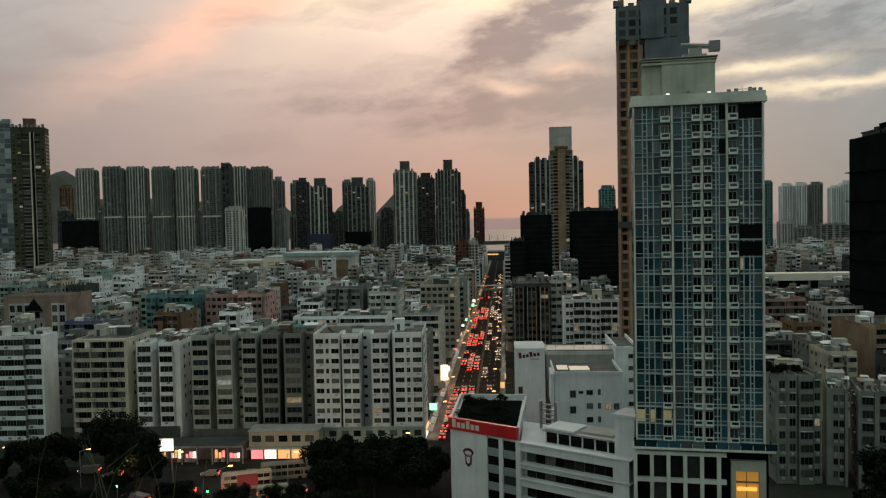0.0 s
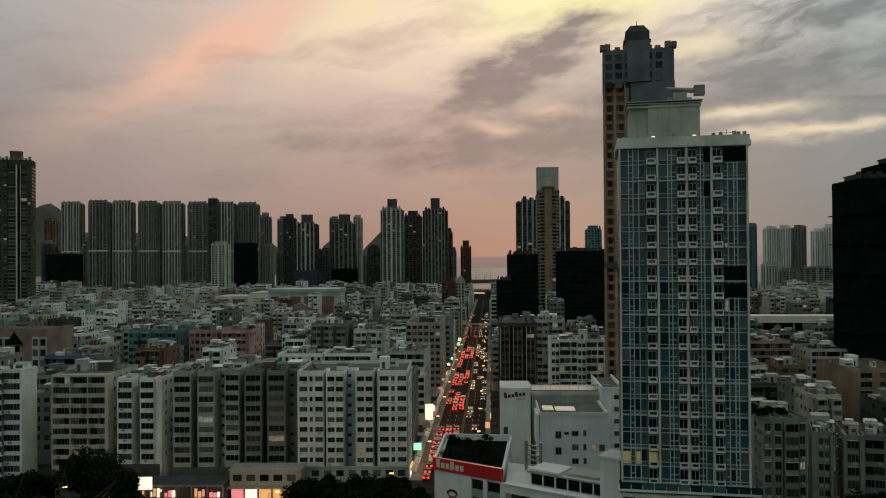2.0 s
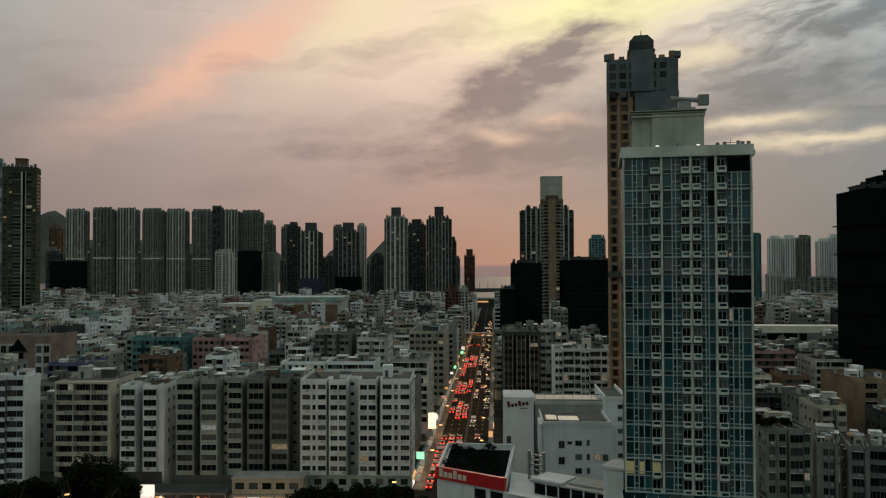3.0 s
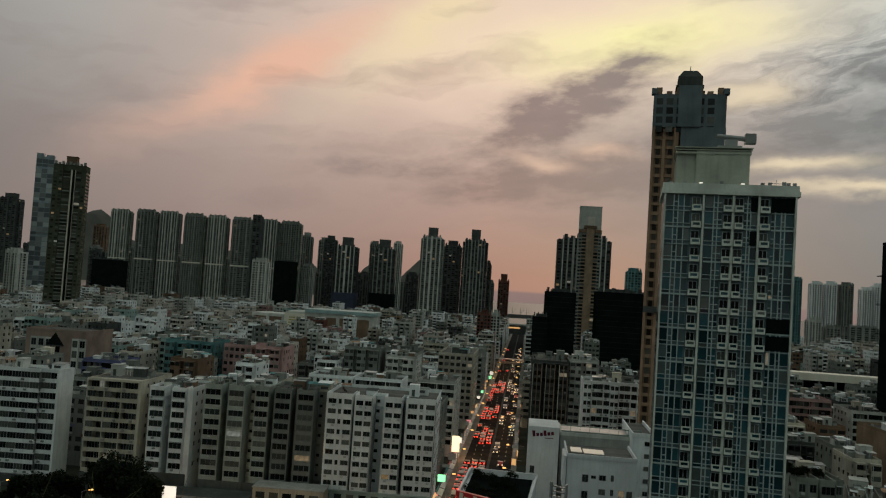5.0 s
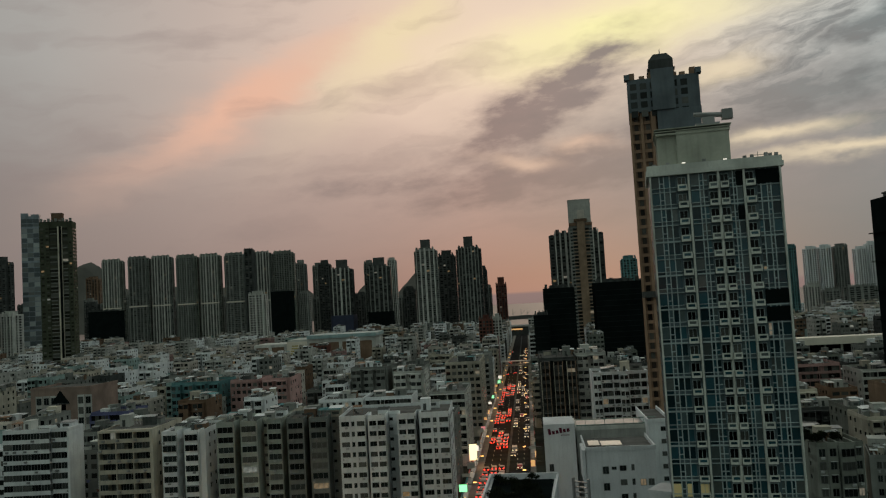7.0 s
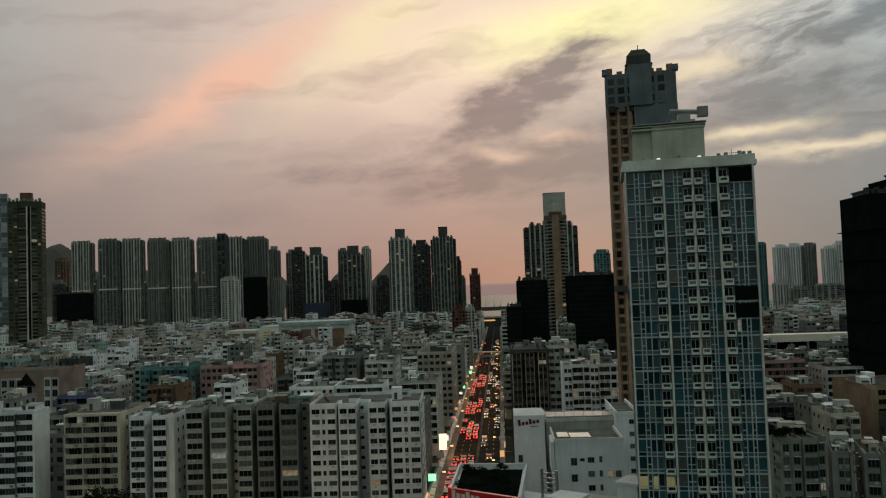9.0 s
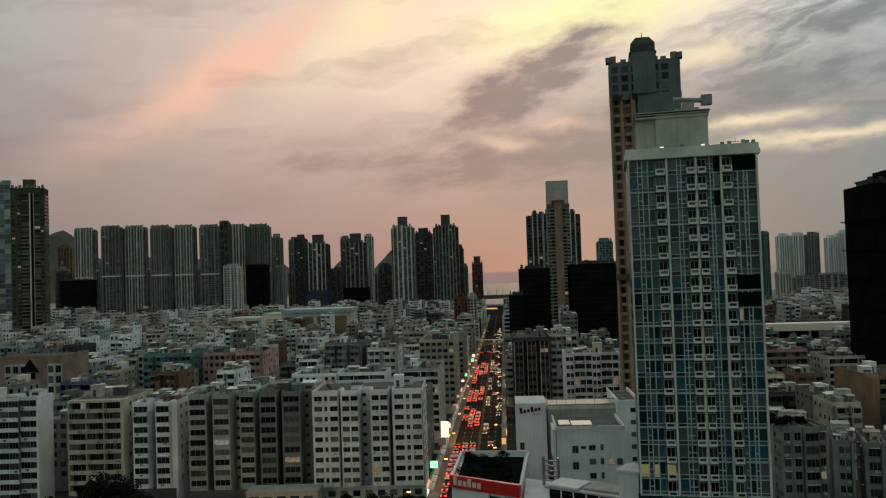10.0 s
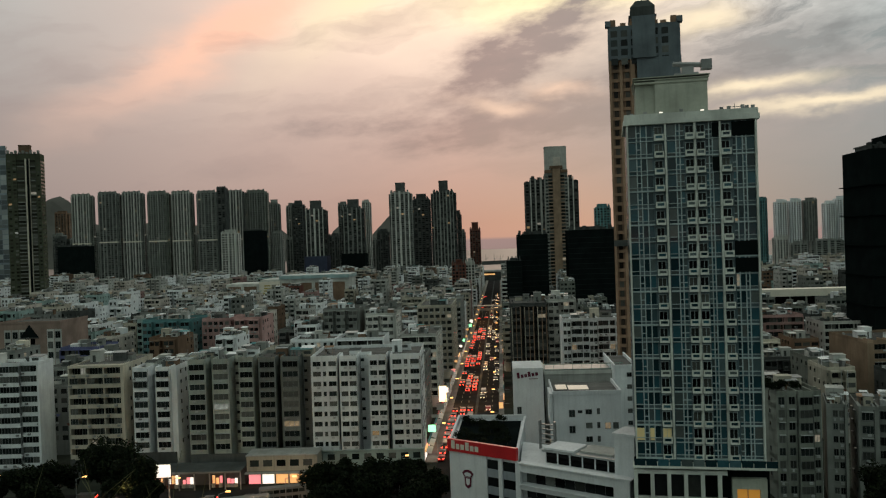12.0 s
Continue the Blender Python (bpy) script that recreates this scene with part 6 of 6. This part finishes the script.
r = random.Random(21)
for k in range(34):
    y = 236 + k * 11 + r.uniform(-2, 2)
    sw, sh, z = r.uniform(1.2, 2.6), r.uniform(0.9, 2.4), r.uniform(3.6, 7.5)
    side = -1 if k % 3 else 1
    x = street_x(y) + side * 10.6
    mat = r.choice((SHOP, SHOPWHITE, SHOPPINK, SHOP, LAMP_GREENSIGN)) if k % 2 else PALE
    mat = PALE if side > 0 and k % 2 == 0 or side > 0 and k > 6 else mat
    sgn = thing("shop_sign", pose(x, y, z, 0, 0, GRID), "projecting shop sign over the footway" + (", unlit" if mat is PALE else ", lit from inside"), "sign", "shop signs")
    part("board", Shape().box(-sw / 2, sw / 2, -0.12, 0.12, 0, sh), mat, sgn)
    part("frame", Shape().box(-sw / 2 - 0.06, sw / 2 + 0.06, -0.14, 0.14, sh, sh + 0.08), METAL, sgn)
    part("bracket", Shape().tube((side * sw / 2, 0, sh * 0.8), (side * (sw / 2 + 2.0), 0, sh * 0.8), 0.05, 0.05, 6), METAL, sgn)
sgn = thing("shop_sign", pose(street_x(287) - 10.2, 287, 6.5, 0, 0, GRID), "tall bright white-yellow sign hanging over the street", "sign", "shop signs")
part("board", Shape().box(-1.3, 1.3, -0.2, 0.2, 0, 5.5), SIGNBRIGHT, sgn)
part("bracket", Shape().tube((-1.7, 0, 5.5), (-3.6, 0, 5.5), 0.08, 0.08, 6), METAL, sgn)
for k in range(30):
    y = 236 + k * 9.0
    for side in (-1, 1):
        if side == 1 and y < 300:
            continue
        mat = r.choice((SHOP, SHOP, SHOPWHITE, SHOPPINK, GLASSDARK))
        sf = thing("shopfront", pose(street_x(y) + side * 11.7, y, 0.17, 0, 0, GRID + side * -90 + 180 * 0), "lit shop front under the arcade", "shop front", "shop fronts")
        part("lit_window", Shape().pane(-3.6, 3.6, -0.05, 0.3, 2.7), mat, sf)
        part("fascia", Shape().box(-4, 4, -0.35, 0.0, 2.8, 3.6), r.choice((SIGNRED, TEAL, CREAM, SHOP, BROWN)), sf)
        part("awning", Shape().quad((-4, -0.3, 2.85), (4, -0.3, 2.85), (4, -1.9, 2.45), (-4, -1.9, 2.45)).quad((-4, -1.9, 2.45), (4, -1.9, 2.45), (4, -1.9, 2.25), (-4, -1.9, 2.25)), TIN, sf)

# the footbridge
fb = thing("footbridge", pose(street_x(655), 655, 0, 0, 0, GRID), "concrete footbridge across the lit street", "bridge")
part("deck", Shape().box(-14, 14, 0, 4, 5.6, 7.0), CONCRETE, fb)
part("roof", Shape().box(-14, 14, -0.3, 4.3, 9.2, 9.6), TIN, fb)
for px in (-13.4, -4.5, 4.5, 13.4):
    part("post", Shape().box(px - 0.4, px + 0.4, 1.4, 2.4, 0, 9.2), CONCRETE, fb)

# ---- the market row and the junction ----
mk = thing("market_row", pose(-44, 216, 0, 0, 0, -2), "low cream market row with lit shops beneath", "shop row")
part("upper_wall", Shape().box(-9.5, 9.5, 0, 7, 3.6, 7.6), CREAM, mk)
part("canopy", Shape().box(-9.8, 9.8, -1.6, 0, 3.2, 3.5), CONCRETE, mk)
part("coping", Shape().box(-9.7, 9.7, -0.2, 7.2, 7.6, 7.9), CONCRETE, mk)
for i in range(5):
    part("window", Shape().box(-8.6 + i * 3.6, -6.2 + i * 3.6, -0.06, 0.05, 4.9, 6.6), GLASS1, mk)
    part("shop_bay", Shape().pane(-9.2 + i * 3.7, -5.9 + i * 3.7, 0.6, 0.1, 3.1), (SHOPPINK, SHOPWHITE, SHOP, SHOP, SHOP)[i], mk, "lit shop bay")
    part("shop_pier", Shape().box(-5.85 + i * 3.7, -5.5 + i * 3.7, 0, 0.8, 0, 3.2), CONCRETE, mk)
mk = thing("market_row", pose(-66.5, 214, 0, 0, 0, -2), "low dark market sheds with pink-lit stalls", "shop row")
part("roof", Shape().box(-13, 12.4, -1.4, 8, 4.6, 5.0), DARKGREY, mk)
part("eave", Shape().box(-13, 12.4, -1.5, -1.41, 4.55, 5.05), TIN, mk, "pale metal eave")
part("rear_wall", Shape().box(-12.6, 12, 4, 7.6, 0, 4.6), DARKGREY, mk)
for i in range(7):
    part("post", Shape().box(-12.6 + i * 4.1, -12.3 + i * 4.1, -1.0, -0.7, 0, 4.6), METAL, mk)
r = random.Random(8)
for i in range(24):
    x0 = -12.3 + i * 1.0
    if i % 4 != 3 and not 11 < i < 15:
        part("stall", Shape().box(x0, x0 + r.uniform(0.6, 0.95), 2.2, 2.5, 0.5, r.uniform(1.8, 3.2)), r.choice((SHOPWHITE, SHOPPINK, SHOPPINK, SHOP)), mk, "lit market stall")
        part("stall_counter", Shape().box(x0, x0 + 0.9, 1.2, 2.0, 0, r.uniform(0.7, 1.1)), r.choice((TIN, CREAM, RED)), mk)
hd = thing("hoarding", pose(-73.8, 208, 0, 0, 0, 0), "small bright white sign board on posts", "sign")
part("board", Shape().box(-2.6, 2.6, 0, 0.3, 5.2, 8.4), SHOPWHITE, hd)
for px in (-2, 2):
    part("post", Shape().tube((px, 0.15, 0), (px, 0.15, 5.2), 0.12, 0.12, 6), METAL, hd)
for x, y, mm in ((-54.5, 181, LAMP_GREEN), (-60.5, 186.5, LAMP_ORANGE), (-77, 186, LAMP_GREEN), (-76, 204, LAMP_WHITE)):
    tl = thing("traffic_signal", pose(x, y, 0), "traffic signal on a grey post, one lamp lit", "traffic light", "traffic signals")
    part("post", Shape().tube((0, 0, 0), (0, 0, 3.2), 0.07, 0.06, 6), METAL, tl)
    part("head", Shape().box(-0.2, 0.2, -0.15, 0.15, 3.2, 4.3), NETSHADE, tl)
    part("lens", Shape().box(-0.17, 0.17, -0.2, -0.15, 3.3, 3.65), mm, tl)

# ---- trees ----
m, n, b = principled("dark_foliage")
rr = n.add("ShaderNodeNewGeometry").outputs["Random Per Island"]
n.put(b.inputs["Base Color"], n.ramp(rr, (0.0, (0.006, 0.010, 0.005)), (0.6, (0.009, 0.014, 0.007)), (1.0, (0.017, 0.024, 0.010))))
b.inputs["Roughness"].default_value = 0.7
b.inputs["Specular IOR Level"].default_value = 0.05
FOLIAGE = m
BARK = surface("bark", (0.06, 0.05, 0.04), grime=0.4, vary=0.1)


def tree(x, y, h, spread, seed, z=0.0, leaves=9000):
    r = random.Random(seed)
    t = thing("tree", pose(x, y, z), "dense dark green broadleaf tree at the foot of the hill", "tree", "trees below the hill")
    th = h * 0.42
    part("trunk", Shape().tube((0, 0, -1.0), (0.2, 0.1, th), h * 0.035, h * 0.022, 9), BARK, t)
    tips = []
    for k in range(9 if h > 7 else 0):
        a = k * 2.4 + r.uniform(-0.3, 0.3)
        up = r.uniform(0.55, 0.95)
        tip = (math.cos(a) * spread * r.uniform(0.35, 0.75), math.sin(a) * spread * r.uniform(0.35, 0.75), h * up)
        part("limb", Shape().tube((0.2, 0.1, th * r.uniform(0.75, 1.0)), tip, h * 0.015, h * 0.004, 6), BARK, t)
        tips.append(tip)
    tips += [(r.uniform(-0.5, 0.5) * spread, r.uniform(-0.5, 0.5) * spread, h * r.uniform(0.6, 1.0)) for _ in range(16)]
    s = Shape()
    per = leaves // len(tips)
    for cx, cy, cz in tips:
        rad = spread * r.uniform(0.22, 0.42)
        for _ in range(per):
            d = Vector((r.gauss(0, 1), r.gauss(0, 1), r.gauss(0, 0.75)))
            d = d.normalized() * rad * (r.random() ** 0.45)
            p = Vector((cx, cy, cz)) + d
            q = Euler((r.uniform(-1, 1), r.uniform(-1, 1), r.uniform(0, 6.3))).to_matrix()
            k = r.uniform(0.22, 0.5) * min(1, h / 6)
            s.quad(*[tuple(p + q @ Vector(c)) for c in ((-k, -k * 0.5, 0), (0, -k * 0.7, k * 0.2), (k, 0, 0), (0, k * 0.7, k * 0.2))])
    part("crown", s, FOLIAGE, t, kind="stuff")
    return t


for k, (x, y, h, sp) in enumerate(((-104, 198, 10.5, 7), (-96, 190, 9, 5), (-83, 200, 15.5, 8.5), (-76, 194, 13, 7), (-70.5, 190, 9, 4), (-30, 196, 9.5, 6), (-22, 190, 9.2, 6), (-12, 192, 10, 7), (-4.5, 187, 9.5, 5.5),
                                   (-17, 183, 10, 5.5), (-27, 182, 9, 4.5), (-7, 180, 9, 5), (-92, 178, 7, 4), (-84, 176, 6, 3.5), (-62, 176, 6, 3.5), (88, 158, 15, 7), (96, 152, 15, 6.5), (80, 150, 10, 4.5), (-112, 184, 8, 5), (-88, 206, 13, 7), (-100, 206, 9, 6), (-17, 199, 9, 6), (-9, 199, 8.6, 5.5), (-26, 201, 8.5, 5.5))):
    tree(x, y, h, sp, 100 + k)
r = random.Random(78)
for k in range(44):
    x = r.uniform(-118, -12)
    y = r.uniform(163, 182) if k < 26 or x > -66 else r.uniform(180, 197)
    tree(x, y, r.uniform(3.5, 6.5), r.uniform(3, 4.5), 500 + k, leaves=2600, z=max(0, ground_height(x, y)))
r = random.Random(77)
for k in range(44):
    a, c = r.uniform(0.12, 0.88), r.uniform(0.07, 0.9)
    x = (1 - c) * (0.8 + 13.2 * a) + c * (3.6 + 12.5 * a)
    y = (1 - c) * (170.4 - 9.9 * a) + c * (193.0 - 1.5 * a)
    tree(x, y, r.uniform(1.0, 2.0), 1.5, 300 + k, z=20.75, leaves=600)
for k, (x, y) in enumerate(((77, 191), (79, 190.5), (81, 193), (78.5, 196), (84, 192))):
    tree(x, y, 3.0, 1.8, 400 + k, z=24.4, leaves=900)

# dry stems of tall grass by the viewpoint
STRAW = surface("dry_grass", (0.13, 0.13, 0.07), grime=0.2, vary=0.3)
r = random.Random(5)
for k, (x, lean, drop_by) in enumerate(((-1.98, 0.10, 0.98), (-1.90, 0.34, 1.03), (-1.80, -0.12, 0.96), (-1.72, 0.42, 1.06), (-1.60, -0.22, 1.02), (-1.50, 0.10, 0.94), (-1.42, -0.30, 1.05), (-2.1, 0.55, 1.02), (-1.34, 0.06, 1.08), (-1.25, -0.16, 1.10))):
    y = 3.6 + 0.25 * (k % 3)
    z = ground_height(x, y)
    top = EYE - drop_by * y / 3.6 - z
    g = thing("grass_stem", pose(x, y, z), "thin dry grass stem beside the viewpoint", "grass", "grass stems")
    s, was = Shape(), (0, 0, -0.1)
    for q in range(1, 7):
        e = q / 6
        now = (lean * e * e, 0.03 * q, top * (1 - (1 - e) ** 1.6))
        s.tube(was, now, 0.0026 * (1.1 - 0.6 * e), 0.0026 * (1.0 - 0.6 * e), 5)
        was = now
    part("stem", s, STRAW, g)

# ---- hills and islands beyond the town ----
HILL = surface("distant_hill", (0.12, 0.12, 0.11), grime=0.1, scale=0.05, vary=0.0)


def ridge(x0, x1, y, peaks, label):
    n, rows = 60, 8
    s = Shape()
    for j in range(rows + 1):
        for i in range(n + 1):
            u = i / n
            x = x0 + (x1 - x0) * u
            hgt = sum(h * math.exp(-((u - c) / w) ** 2) for c, w, h in peaks) * (1 + 0.12 * noise.noise(Vector((u * 14, j * 0.7, y))))
            s.v.append((x, y + j * 60, -4 + hgt * math.sin(math.pi * j / rows) * min(1, 6 * u, 6 * (1 - u))))
    s.f = [(j * (n + 1) + i, j * (n + 1) + i + 1, (j + 1) * (n + 1) + i + 1, (j + 1) * (n + 1) + i) for j in range(rows) for i in range(n)]
    solo("hill", s, HILL, Matrix(), label, "hill", kind="structure")


ridge(-2600, -400, 3300, ((0.42, 0.07, 290), (0.56, 0.10, 150), (0.72, 0.12, 130), (0.85, 0.10, 150)), "hazy dark hills behind the left towers")
ridge(-520, 60, 3000, ((0.25, 0.14, 150), (0.5, 0.1, 90), (0.64, 0.12, 165), (0.86, 0.08, 70)), "low hazy island beyond the harbour")

# ---- the waterfront at the end of the street ----
pr = thing("ferry_pier", pose(96, 1225, 0, 0, 0, GRID), "low dark pier shed at the end of the street", "pier")
part("shed", Shape().box(-45, 40, 0, 30, 0, 13), DARKGREY, pr)
part("roof", Shape().box(-47, 42, -2, 32, 13, 15), CONCRETE, pr)
part("lit_canopy", Shape().box(-40, -12, -1.0, -0.4, 8.5, 10.5), SHOP, pr, "lit canopy edge")
sh = thing("cargo_ship", pose(128, 2050, -2.5, 0, 0, 12), "cargo ship with derricks lying in the harbour", "ship")
part("hull", Shape().prism([(-45, 0), (40, 0), (52, 7), (40, 14), (-45, 14)], 0, 9), DARKGREY, sh)
part("bridge_house", Shape().box(-38, -24, 2, 12, 9, 24).box(-35, -27, 4, 10, 24, 29), PALE, sh)
for px in (-8, 14, 30):
    part("derrick", Shape().tube((px, 7, 9), (px, 7, 26), 0.7, 0.4, 6).tube((px, 7, 12), (px + 10, 7, 22), 0.4, 0.3, 6), METAL, sh)
